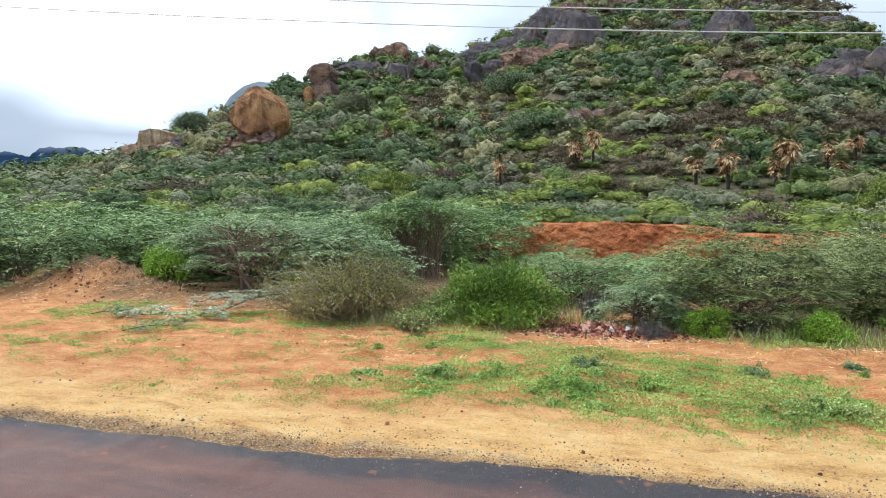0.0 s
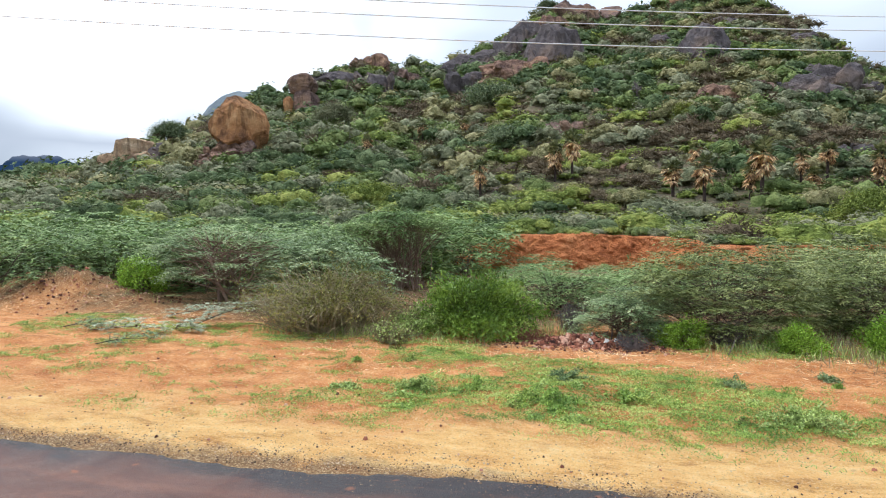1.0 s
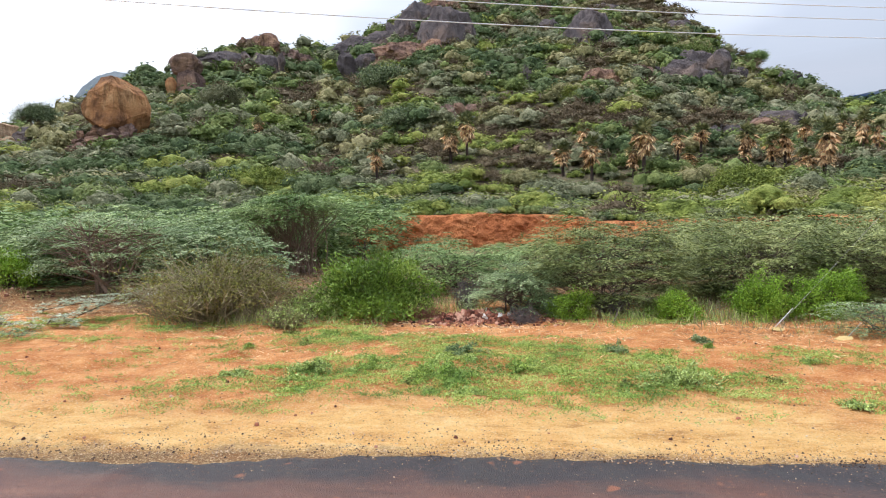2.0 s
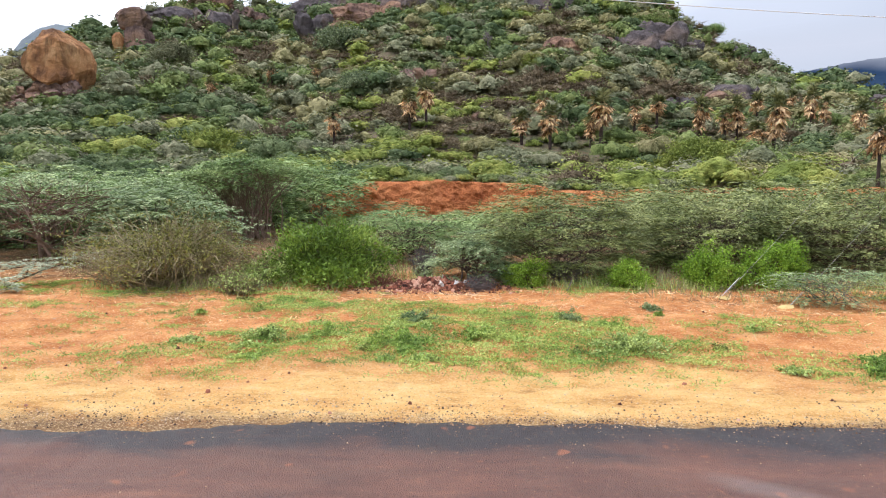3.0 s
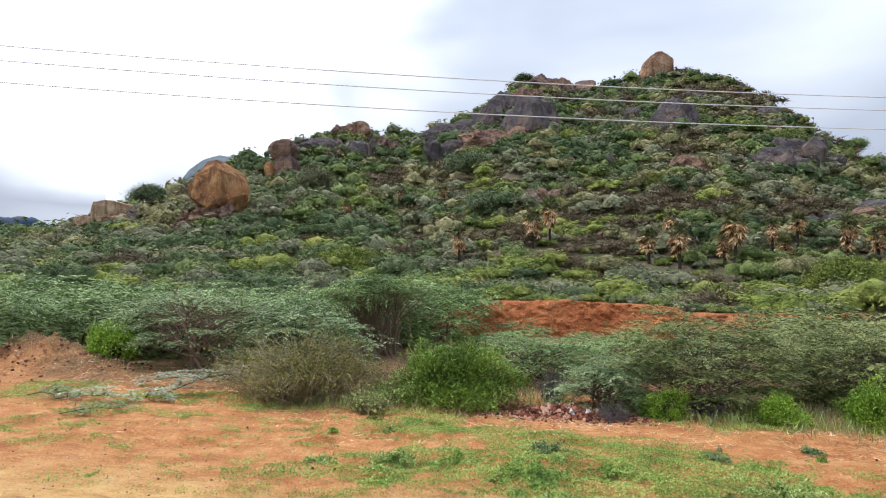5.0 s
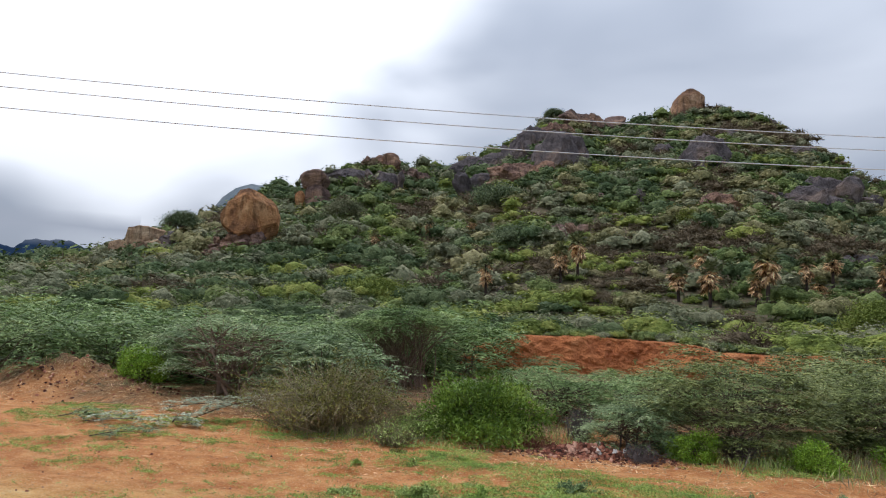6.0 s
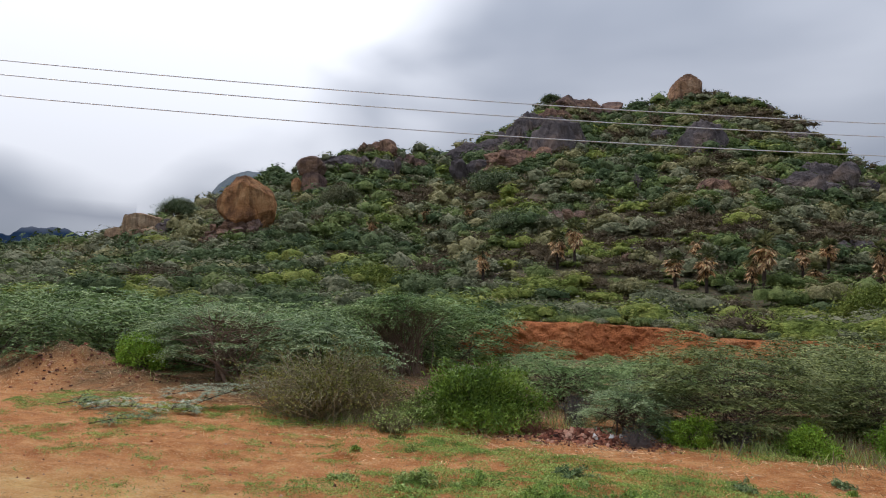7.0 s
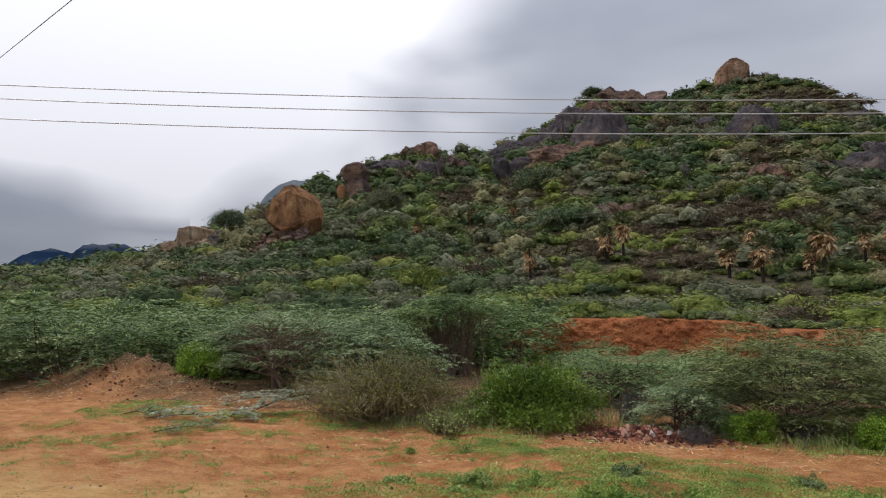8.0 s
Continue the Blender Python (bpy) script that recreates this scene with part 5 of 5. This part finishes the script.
hill_tree("grey-green spreading bush below the crag", -30.8, 171.5, 13.5, 7.0, 609, M_DARKLEAF, trunk_h=0.08, name="hill_bush", category="bush")
hill_tree("dark green bush in the middle of the slope", -18.1, 113.6, 7.0, 4.4, 610, M_DARKLEAF, trunk_h=0.08, name="hill_bush", category="bush")
hill_tree("vivid green bush high on the slope", 56.7, 214.6, 12.0, 7.4, 611, SCRUB["green_scrub"], trunk_h=0.08, name="hill_bush", category="bush")
hill_tree("yellowing bush at the foot of the hill", -27.7, 71.3, 7.0, 2.4, 612, SCRUB["yellow_green_scrub"], trunk_h=0.08, name="hill_bush", category="bush")
for k, (x, y, w) in enumerate([(-4.3, 36.3, 1.3), (-2.2, 36.1, 0.9), (0.9, 36.6, 1.1), (3.6, 36.7, 1.5), (-0.5, 35.6, 0.7), (2.3, 35.7, 0.8)]):
    hill_tree("small green shrub clinging to the red bank", x, y, w, w * 0.85, 620 + k, M_WEED, trunk_h=0.05, name="bank_shrub", category="bush")


# ---- palms ----
def palm(label, h, seed):
    rng = np.random.default_rng(seed)
    root = thing("palm_tree", label, "palm", "palms at the foot of the hill")
    t = np.linspace(0, 1, 12)
    lean = rng.uniform(-0.05, 0.05, 2) * h
    axis = np.stack([lean[0] * t ** 1.5, lean[1] * t ** 1.5, -0.3 + (h * 0.86 + 0.3) * t], -1)
    tr = Buf()
    tube(tr, axis, 0.15 * (1.15 - 0.35 * t) * (1 + 0.08 * np.sin(t * 40)), 8)
    part("trunk", tr, M_DARKBARK, root)
    top = axis[-1]

    def fans(buf, n, e_lo, e_hi, reach, blade, hang, z_from):
        for _ in range(n):
            a, e = rng.uniform(0, 2 * np.pi), radians(rng.uniform(e_lo, e_hi))
            out = np.array([np.cos(e) * np.cos(a), np.cos(e) * np.sin(a), np.sin(e)])
            st = top + np.array([0, 0, rng.uniform(-z_from, 0.05)])
            big = rng.uniform(0.55, 1.15)
            hub = st + out * reach * big
            tube(buf, np.stack([st, (st + hub) / 2 + np.array([0, 0, 0.05]), hub]), [0.03, 0.022, 0.015], 3)
            side = unit(np.cross(out, np.array([0, 0, 1.0]))[None])[0]
            nrm = np.cross(side, out)
            ph = np.linspace(-1.25, 1.25, 11) + rng.normal(0, 0.06, 11)
            d = np.cos(ph)[:, None] * out + np.sin(ph)[:, None] * side + np.array([0, 0, -hang * rng.uniform(0.2, 1.6)]) + rng.normal(0, 0.20, (11, 3))
            L = blade * big * rng.uniform(0.6, 1.15, 11)
            leaves(buf, hub + unit(d) * L[:, None] / 2, d, nrm + rng.normal(0, 0.25, (11, 3)), L, L * 0.26)

    g = Buf()
    fans(g, 34, -25, 85, 0.55, 0.70, 0.3, 0.5)
    part("crown", g, M_PALM, root)
    w = Buf()
    fans(w, 50, -80, 5, 0.62, 0.78, 0.6, h * rng.uniform(0.16, 0.45))
    part("dead_skirt", w, M_THATCH, root, "skirt of dead straw-brown fans")
    return root


def palms():
    rng = np.random.default_rng(8)
    kinds = [palm("doum palm with a shaggy skirt of dead fans", 4.5, 200 + k) for k in range(4)]
    for k, (x, y, h) in enumerate(PALMS_WEST + PALMS_EAST):
        s = h / 4.5
        wide = (0.68 + 0.28 * s + rng.uniform(-0.05, 0.25)) * (0.62 if y < 50 else 1.0)
        m = pose(x, y, zat(x, y), 0, 0, rng.uniform(0, 360)) @ Matrix.Diagonal((wide, wide, s, 1))
        if k < 4:
            kinds[k].matrix_basis = m
        else:
            ob = copy_thing(kinds[k % 4], pose(0, 0, 0))
            ob.matrix_basis = m


palms()


# ---- wires and pole ----
def utility_pole(x, y, h, label):
    pole = thing("utility_pole", label, "pole", "utility poles", pose(x, y, zat(x, y)))
    b = Buf()
    tube(b, [(0, 0, -0.5), (0, 0, h * 0.5), (0, 0, h), (0, 0, h + 0.02)], [0.15, 0.13, 0.10, 0.0], 10)
    part("shaft", b, M_CONCRETE, pole, smooth=True)
    return pole


def insulator(pole, z):
    b = Buf()
    tube(b, [(0, 0, z - 0.10), (0, -0.12, z - 0.09), (0, -0.14, z - 0.05), (0, -0.14, z + 0.02)], [0.02, 0.045, 0.03, 0.03], 8)
    cup = part("insulator", b, M_PORCELAIN, pole, "white porcelain insulator", True)
    pin = Buf()
    tube(pin, [(0, 0.02, z - 0.13), (0, -0.06, z - 0.13), (0, -0.14, z - 0.12), (0, -0.14, z - 0.05)], [0.012, 0.012, 0.012, 0.010], 6)
    part("steel_pin", pin, M_WIRE, cup, "galvanised steel pin")


def power_line():
    px, py, slope = 12.9, 17.0, 0.34
    fx = -42.0
    fy = py + slope * (fx - px)
    near_pole = utility_pole(px, py, 7.0, "tapered concrete utility pole with stay wires")
    far_pole = utility_pole(fx, fy, 10.4, "tall tapered concrete utility pole beside the road")
    for low in (6.37, 6.11, 5.73):
        xs = np.linspace(px, fx, 90)
        q = np.stack([xs, py + slope * (xs - px) - 0.12, low + 0.0019 * (xs - 1.6) ** 2], -1)
        w = Buf()
        tube(w, q, np.full(90, 0.0095), 5)
        solo("power_line", w, M_WIRE, "bare aluminium overhead conductor strung along the road", "wire", "overhead conductors", smooth=True)
        insulator(near_pole, q[0, 2] - zat(px, py))
        insulator(far_pole, q[-1, 2] - zat(fx, fy))
    side_pole = utility_pole(-25.6, 15.6, 8.8, "slim concrete pole of the service line")
    other = utility_pole(10.9, -3.0, 4.9, "short concrete pole of the service line")
    a, e = np.array([-25.65, 15.35, 8.6]), np.array([10.85, -3.15, 4.4])
    t = np.linspace(0, 1, 40)[:, None]
    w = Buf()
    tube(w, a * (1 - t) + e * t, np.full(40, 0.006), 5)
    solo("service_wire", w, M_DARKBARK, "dark service wire crossing the road", "wire", smooth=True)
    insulator(side_pole, 8.6 - zat(-25.6, 15.6))
    insulator(other, 4.4 - zat(10.9, -3.0))
    w = Buf()
    t = np.linspace(0, 2 * np.pi, 40)
    tube(w, np.stack([11.30 + 0.40 * np.cos(t), 16.65 - 0.22 * np.cos(t), 4.95 + 0.72 * np.sin(t)], -1), np.full(40, 0.010), 6)
    tube(w, [(11.30, 16.65, 5.67), (11.30, 16.5, 5.80), (11.30, 16.36, 5.90)], [0.012, 0.012, 0.012], 6)
    solo("cable_loop", w, M_PORCELAIN, "loop of spare white cable hanging from the line", "cable", smooth=True)
    for (ax, ay), top in (((5.11, 12.97), 6.4), ((5.93, 11.98), 4.3)):
        wire = thing("guy_wire", "steel stay wire anchored in the earth", "wire", "stay wires", pose(ax, ay, zat(ax, ay)))
        end = np.array([px - ax, py - ay, top])
        t = np.linspace(0, 1, 14)[:, None]
        b = Buf()
        tube(b, end * t + np.array([0, 0, -0.05]) * (1 - t), np.full(14, 0.0027), 5)
        part("strand", b, M_CONCRETE, wire)
        rod = Buf()
        tube(rod, [end * -0.02, end * 0.02, end * 0.05], [0.008, 0.009, 0.007], 6)
        part("anchor_rod", rod, M_PORCELAIN, wire, "pale anchor rod")


power_line()


# ---- shoulder: creeping grass, weeds, gravel, clods ----
def grass_mask(x, y):
    """How thickly the verge is grown, 0 to 1: a broad green tongue before the bushes, thinning towards the road."""
    main = np.exp(-(((x + 0.1) / 3.8) ** 4 + ((y - 9.45) / 2.05) ** 4))
    tongue = np.exp(-(((x + 2.6) / 2.0) ** 2 + ((y - 11.9) / 1.5) ** 2)) * 1.0
    east = np.exp(-(((x - 6.5) / 2.2) ** 2 + ((y - 8.2) / 0.7) ** 2)) * 0.8
    edge = np.exp(-((y - 13.3) / 1.1) ** 2) * 0.45
    scatter = (0.14 + 0.14 * (x > -5)) * np.exp(-((y - 9.4) / 2.7) ** 4)
    m = np.maximum.reduce([main, tongue, east, edge, scatter])
    p = fbm(x * 0.9, y * 1.3, 301, 4)
    q = fbm(x * 3.2, y * 4.0, 311, 3)
    bare = np.exp(-(((x - 3.2) / 2.8) ** 2 + ((y - 11.9) / 1.1) ** 2)) * 0.7 + np.exp(-(((x + 0.4) / 1.8) ** 2 + ((y - 13.2) / 0.8) ** 2)) * 1.2
    return np.clip((m - bare + (p - 0.5) * 2.0 + (q - 0.5) * 2.0 - 0.20) * 1.05, 0, 1) * np.clip((y - 7.0) * 1.2, 0, 1)


def ground_cover():
    rng = np.random.default_rng(12)
    n = 1150000
    x, y = rng.uniform(-14, 12, n), rng.uniform(6.9, 14.6, n)
    k = rng.random(n) < grass_mask(x, y) * (0.22 + 1.25 * fbm(x * 6, y * 8, 331, 2) ** 1.5)
    x, y = x[k], y[k]
    z = land(x, y)
    m = len(x)
    h = 0.05 * fbm(x * 2.5, y * 2.5, 321, 2) + rng.uniform(0, 0.035, m)
    d = np.stack([rng.normal(0, 1, m), rng.normal(0, 1, m), rng.uniform(0.1, 1.1, m)], -1)
    nn = np.stack([rng.normal(0, 0.6, m), rng.normal(0, 0.6, m), np.ones(m)], -1)
    b = Buf(3)
    leaves(b, np.stack([x, y, z + h], -1), d, nn, rng.uniform(0.020, 0.060, m), rng.uniform(0.007, 0.016, m))
    solo("creeping_grass", b, M_COVER, "patchy creeping grass and small herbs on the verge", "grass", kind="stuff")


ground_cover()


def weed(x, y, w, h, seed, leaf, label, group="verge weeds"):
    """A sprawling weed: uneven runners that leave the root, each set with small leaves."""
    rng = np.random.default_rng(seed)
    root = thing("weed", label, "weed", group, pose(x, y, zat(x, y)))
    s, spots = Buf(), []
    for _ in range(int(7 + 26 * w)):
        a, L = rng.uniform(0, 6.28), w * 0.5 * rng.uniform(0.35, 1.25)
        top = h * rng.uniform(0.25, 1.1) * (1.2 - L / (w * 0.63))
        t = np.linspace(0, 1, 5)[:, None]
        q = np.array([np.cos(a), np.sin(a) * 0.8, 0]) * L * t + np.array([0, 0, 1]) * (top * np.sin(t * 2.0) - 0.01)
        q = q + rng.normal(0, 0.02, q.shape) * t
        tube(s, q, np.linspace(0.006, 0.003, 5), 3)
        for u in rng.uniform(0.15, 1.0, int(8 + 30 * L)):
            spots.append(q[min(3, int(u * 4))] * (1 - (u * 4) % 1) + q[min(4, int(u * 4) + 1)] * ((u * 4) % 1))
    part("stem", s, M_WEED, root)
    c = np.repeat(np.array(spots), 4, 0) + rng.normal(0, 0.022, (len(spots) * 4, 3))
    c[:, 2] = np.maximum(c[:, 2], 0.008)
    m = len(c)
    b = Buf()
    leaves(b, c, rng.normal(0, 1, (m, 3)) + np.array([0, 0, 0.4]), np.array([0, 0, 1.0]) + rng.normal(0, 0.45, (m, 3)), rng.uniform(0.03, 0.065, m), rng.uniform(0.012, 0.026, m))
    part("foliage", b, leaf, root)


WEEDS = [(-0.95, 8.95, 1.15, 0.20, 0), (2.27, 8.75, 1.0, 0.36, 1), (-2.79, 9.2, 0.75, 0.22, 1), (5.22, 7.9, 0.9, 0.30, 0), (6.3, 8.0, 0.9, 0.34, 1), (-0.71, 10.45, 0.72, 0.24, 2), (1.73, 10.45, 0.38, 0.18, 2),
         (-3.9, 9.0, 0.5, 0.08, 1), (3.3, 11.5, 0.35, 0.15, 2), (0.3, 9.4, 0.8, 0.18, 0), (-1.9, 9.5, 0.55, 0.25, 0), (4.4, 9.9, 0.3, 0.14, 1)]
for k, (x, y, w, h, kind) in enumerate(WEEDS):
    weed(x, y, w, h, 400 + k, (M_COVER, M_WEED, M_SILVER)[kind], ("bright green leafy weed on the verge", "green leafy weed on the verge", "grey-green woolly weed on the verge")[kind])


def small_weeds():
    rng = np.random.default_rng(19)
    made = 0
    while made < 34:
        x, y = rng.uniform(-5, 8), rng.uniform(7.6, 13.2)
        if rng.random() < 0.01 + 0.9 * float(grass_mask(np.array([x]), np.array([y]))[0]):
            weed(x, y, rng.uniform(0.12, 0.5), rng.uniform(0.025, 0.07), 500 + made, (M_WEED, M_COVER, M_WEED, M_OLIVE)[made % 4], "small tuft of weeds in the bare earth")
            made += 1


small_weeds()


def stones(name, label, n, place, lo, hi, material, seed, heap=None):
    """Loose stones: squashed, uneven octahedra."""
    rng = np.random.default_rng(seed)
    x, y = place(rng, n)
    n = len(x)
    z = np.where(y < ROAD_EDGE + 0.02, 0.0, land(x, y)) + (heap(x, y) if heap else 0.0)
    s = lo + (hi - lo) * rng.random(n) ** 3
    ang = np.linspace(0, 2 * np.pi, 6, endpoint=False)[None] + rng.uniform(0, 6.28, (n, 1))
    rad = s[:, None] * rng.uniform(0.6, 1.15, (n, 6))
    low = np.stack([x[:, None] + rad * np.cos(ang), y[:, None] + rad * np.sin(ang), np.repeat((z - 0.2 * s)[:, None], 6, 1)], -1)
    up = np.stack([x[:, None] + 0.62 * rad * np.cos(ang + 0.2), y[:, None] + 0.62 * rad * np.sin(ang + 0.2), z[:, None] + s[:, None] * rng.uniform(0.35, 0.9, (n, 6))], -1)
    v = np.concatenate([low, up], 1)
    j = np.arange(6)
    k = (j + 1) % 6
    side = np.stack([j, k, k + 6, j + 6], -1)
    cap = np.array([[6, 7, 8, 9], [6, 9, 10, 11]])
    f = np.concatenate([side, cap])[None] + (np.arange(n) * 12)[:, None, None]
    b = Buf()
    b.add(v, f)
    return solo(name, b, material, label, "gravel", kind="stuff")


def along_edge(rng, n):
    x = rng.uniform(-16, 13, n)
    return x, ROAD_EDGE - 0.08 - 0.17 * np.clip((-x - 1.0) / 3.0, 0, 1) + np.abs(rng.normal(0, 0.30, n)) * (0.5 + vnoise(x * 0.9, 0 * x, 3)) - 0.14 * rng.random(n)


def over_verge(rng, n):
    x, y = rng.uniform(-18, 13, n), ROAD_EDGE + 0.1 + 7.5 * rng.random(n) ** 1.5
    return x, y


def on_road(rng, n):
    return rng.uniform(-10, 10, n), ROAD_EDGE - 0.06 - np.abs(rng.normal(0, 0.8, n))


stones("gravel", "loose gravel along the edge of the asphalt", 10500, along_edge, 0.004, 0.015, M_PEBBLE, 31)
stones("small_stones", "small stones and clods scattered over the verge", 4500, over_verge, 0.004, 0.017, M_PEBBLE, 32)
stones("earth_clods", "dark clods of earth scattered over the verge", 420, over_verge, 0.008, 0.036, M_RUBBLE, 33)
def over_heap(rng, n):
    return -16.6 + rng.normal(0, 2.0, n), 16.4 + rng.normal(0, 0.9, n)


stones("heap_clods", "clods of red earth on the spoil heap", 800, over_heap, 0.015, 0.075, M_RUBBLE, 35)
stones("road_grit", "fine grit lying on the asphalt", 2600, on_road, 0.003, 0.009, M_PEBBLE, 34)


# ---- rubble and rubbish beside the bushes ----
def rubble_heap():
    rng = np.random.default_rng(61)

    def place(g, n):
        a, u = g.uniform(0, 6.28, n), np.abs(g.normal(0, 0.5, n))
        return -0.75 + 2.3 * u * np.cos(a), 13.60 + 0.75 * u * np.sin(a)

    stones("brick_rubble", "heap of broken red brick and burnt rubbish", 2600, place, 0.016, 0.062, M_RUBBLE, 62, lambda x, y: 0.26 * np.exp(-(((x + 0.6) / 0.8) ** 2 + ((y - 13.8) / 0.32) ** 2)) * np.random.default_rng(3).random(len(x)))
    for k in range(8):
        x, y = -0.15 + rng.normal(0, 0.5), 13.6 + rng.normal(0, 0.25)
        bm = bmesh.new()
        bmesh.ops.create_grid(bm, x_segments=7, y_segments=5, size=1)
        w, d = rng.uniform(0.02, 0.07), rng.uniform(0.015, 0.04)
        for v in bm.verts:
            c = noise.noise(Vector((v.co.x * 1.4 + k * 5, v.co.y * 1.4, k)))
            v.co = Vector((v.co.x * w * (1 + 0.3 * c), v.co.y * d, 0.05 * abs(c) + 0.06 * (1 - v.co.x ** 2) * (1 - v.co.y ** 2) * (1 + c)))
        r = bmesh.ops.extrude_face_region(bm, geom=bm.faces[:])
        for v in r["geom"]:
            if isinstance(v, bmesh.types.BMVert):
                v.co.z -= 0.006
        solo("plastic_bag", bm, M_PLASTIC, "crumpled dirty white plastic scrap on the rubble", "rubbish", "plastic scraps", m=pose(x, y, zat(x, y) + rng.uniform(0.03, 0.14), rng.uniform(-25, 25), rng.uniform(-25, 25), rng.uniform(0, 360)))


rubble_heap()


def branch(label, x, y, length, turn, seed, leaf=None, rise=0.12, bark=None, name="cut_branch", per=1.0):
    """A cut branch on the ground, with side twigs and, where it has any, its leaves."""
    rng = np.random.default_rng(seed)
    root = thing(name, label, "branch", "cut branches", pose(x, y, zat(x, y), 0, 0, turn))
    t = np.linspace(0, 1, 10)
    q = np.stack([length * (t - 0.5), 0.10 * np.sin(t * 5 + seed) * length * 0.5, 0.02 + rise * np.sin(t * np.pi) * 1.0], -1)
    s, tips = Buf(), []
    tube(s, q, np.linspace(0.011, 0.004, 10), 5)
    for _ in range(int(10 * length)):
        k = rng.integers(1, 9)
        a = rng.uniform(0, 6.28)
        e = q[k] + np.array([rng.uniform(0.0, 0.35), np.cos(a) * rng.uniform(0.1, 0.42), abs(np.sin(a)) * 0.18 + 0.01])
        tube(s, np.stack([q[k], (q[k] + e) / 2 + np.array([0, 0, 0.03]), e]), [0.007, 0.005, 0.003], 3)
        tips += [e, (q[k] + e) / 2]
    part("limb", s, bark or M_BARK, root)
    if leaf:
        b = Buf()
        sprays(b, rng, np.array(tips), 0.15, int(54 * per), 0.06, 0.024, 0.2)
        part("foliage", b, leaf, root)


branch("cut branch with wilting pale leaves lying on the earth", -10.2, 12.5, 2.6, 14, 71, M_PALELEAF)
branch("cut branch with wilting pale leaves lying on the earth", -10.0, 15.1, 3.2, 12, 72, M_PALELEAF, 0.25)
branch("long cut branch with white-green leaves", -8.3, 14.1, 3.0, 16, 73, M_PALELEAF, 0.45, per=1.5)
branch("cut leafy branch on bare earth", -9.6, 11.2, 1.1, 35, 74, M_SILVER, 0.06)
branch("cut leafy branch on bare earth", -11.8, 12.3, 1.0, -10, 75, M_SILVER, 0.08)
branch("bare dead stick on bare earth", -7.6, 14.2, 1.7, -8, 76, None, 0.05, M_DRY)
branch("bare dead stick on bare earth", -6.2, 12.9, 1.5, 5, 77, None, 0.04, M_DRY)
branch("bare dead stick across the earth heap", -14.6, 15.9, 1.8, -20, 78, None, 0.06, M_DRY)
branch("bare dead stick on bare earth", -12.9, 14.6, 1.4, 10, 79, None, 0.05, M_DRY)
branch("pale dead branch leaning on the bush", 2.35, 13.7, 1.2, 60, 80, None, 0.2, M_GREYTWIG)
for k, (x, y) in enumerate([(5.0, 12.55), (5.75, 11.75)]):
    put_rock("small heap of pale yellow earth by a stay", x, y, 0.34, 0.07, 90 + k, M_YELLOW, sink=0.3, cuts=3, deep=0.2, name="earth_heap")


# ---- litter and dry grass under the bushes ----
def litter():
    rng = np.random.default_rng(91)
    n = 26000
    x = rng.uniform(-20, 14, n)
    y = 13.2 + rng.normal(0, 1.3, n) + np.where(x < -13, 2.6, np.where(x < -8, 1.6, 0))
    k = (y > 9) & (fbm(x * 0.8, y * 0.8, 401, 3) + 0.3 * rng.random(n) > 0.58)
    x, y = x[k], y[k]
    m = len(x)
    b = Buf()
    d = np.stack([rng.normal(0, 1, m), rng.normal(0, 1, m), rng.normal(0, 0.18, m)], -1)
    leaves(b, np.stack([x, y, land(x, y) + 0.012 + 0.02 * rng.random(m)], -1), d, np.array([0, 0, 1.0]) + rng.normal(0, 0.3, (m, 3)), rng.uniform(0.05, 0.28, m), rng.uniform(0.006, 0.016, m))
    solo("twig_litter", b, M_THATCH, "dry straw and twig litter on the red earth", "litter", kind="stuff")


def dry_grass():
    rng = np.random.default_rng(92)
    for name, label, mat_used, n, share in (("dry_grass", "dry straw-coloured grass at the foot of the bushes", M_DRY, 16000, 0.50), ("green_grass", "rank green grass at the foot of the bushes", M_WEED, 22000, 0.46)):
        x = rng.uniform(-20, 14, n)
        y = 14.3 + rng.normal(0, 0.8, n) + np.where(x < -8, 1.8, 0) + np.where(x > 4, -0.2, 0)
        k = (fbm(x * 0.9, y * 0.9, 411 + len(name), 3) > share) & ~((np.abs(x + 0.6) < 1.9) & (y < 14.3)) & ((x > -8.2) | ((rng.random(n) < 0.10) & (y > 16.2)))
        x, y = x[k], y[k]
        m = len(x)
        h = rng.uniform(0.06, 0.34, m) * (0.5 + fbm(x * 1.2, y * 1.2, 421, 2))
        lean = rng.normal(0, 0.35, (m, 2))
        d = np.stack([lean[:, 0], lean[:, 1], np.ones(m)], -1)
        c = np.stack([x, y, land(x, y) + h * 0.45], -1)
        b = Buf()
        leaves(b, c, d, np.stack([rng.normal(0, 1, m), rng.normal(0, 1, m), 0 * x], -1), h, rng.uniform(0.008, 0.016, m))
        solo(name, b, mat_used, label, "grass", kind="stuff")


litter()
dry_grass()
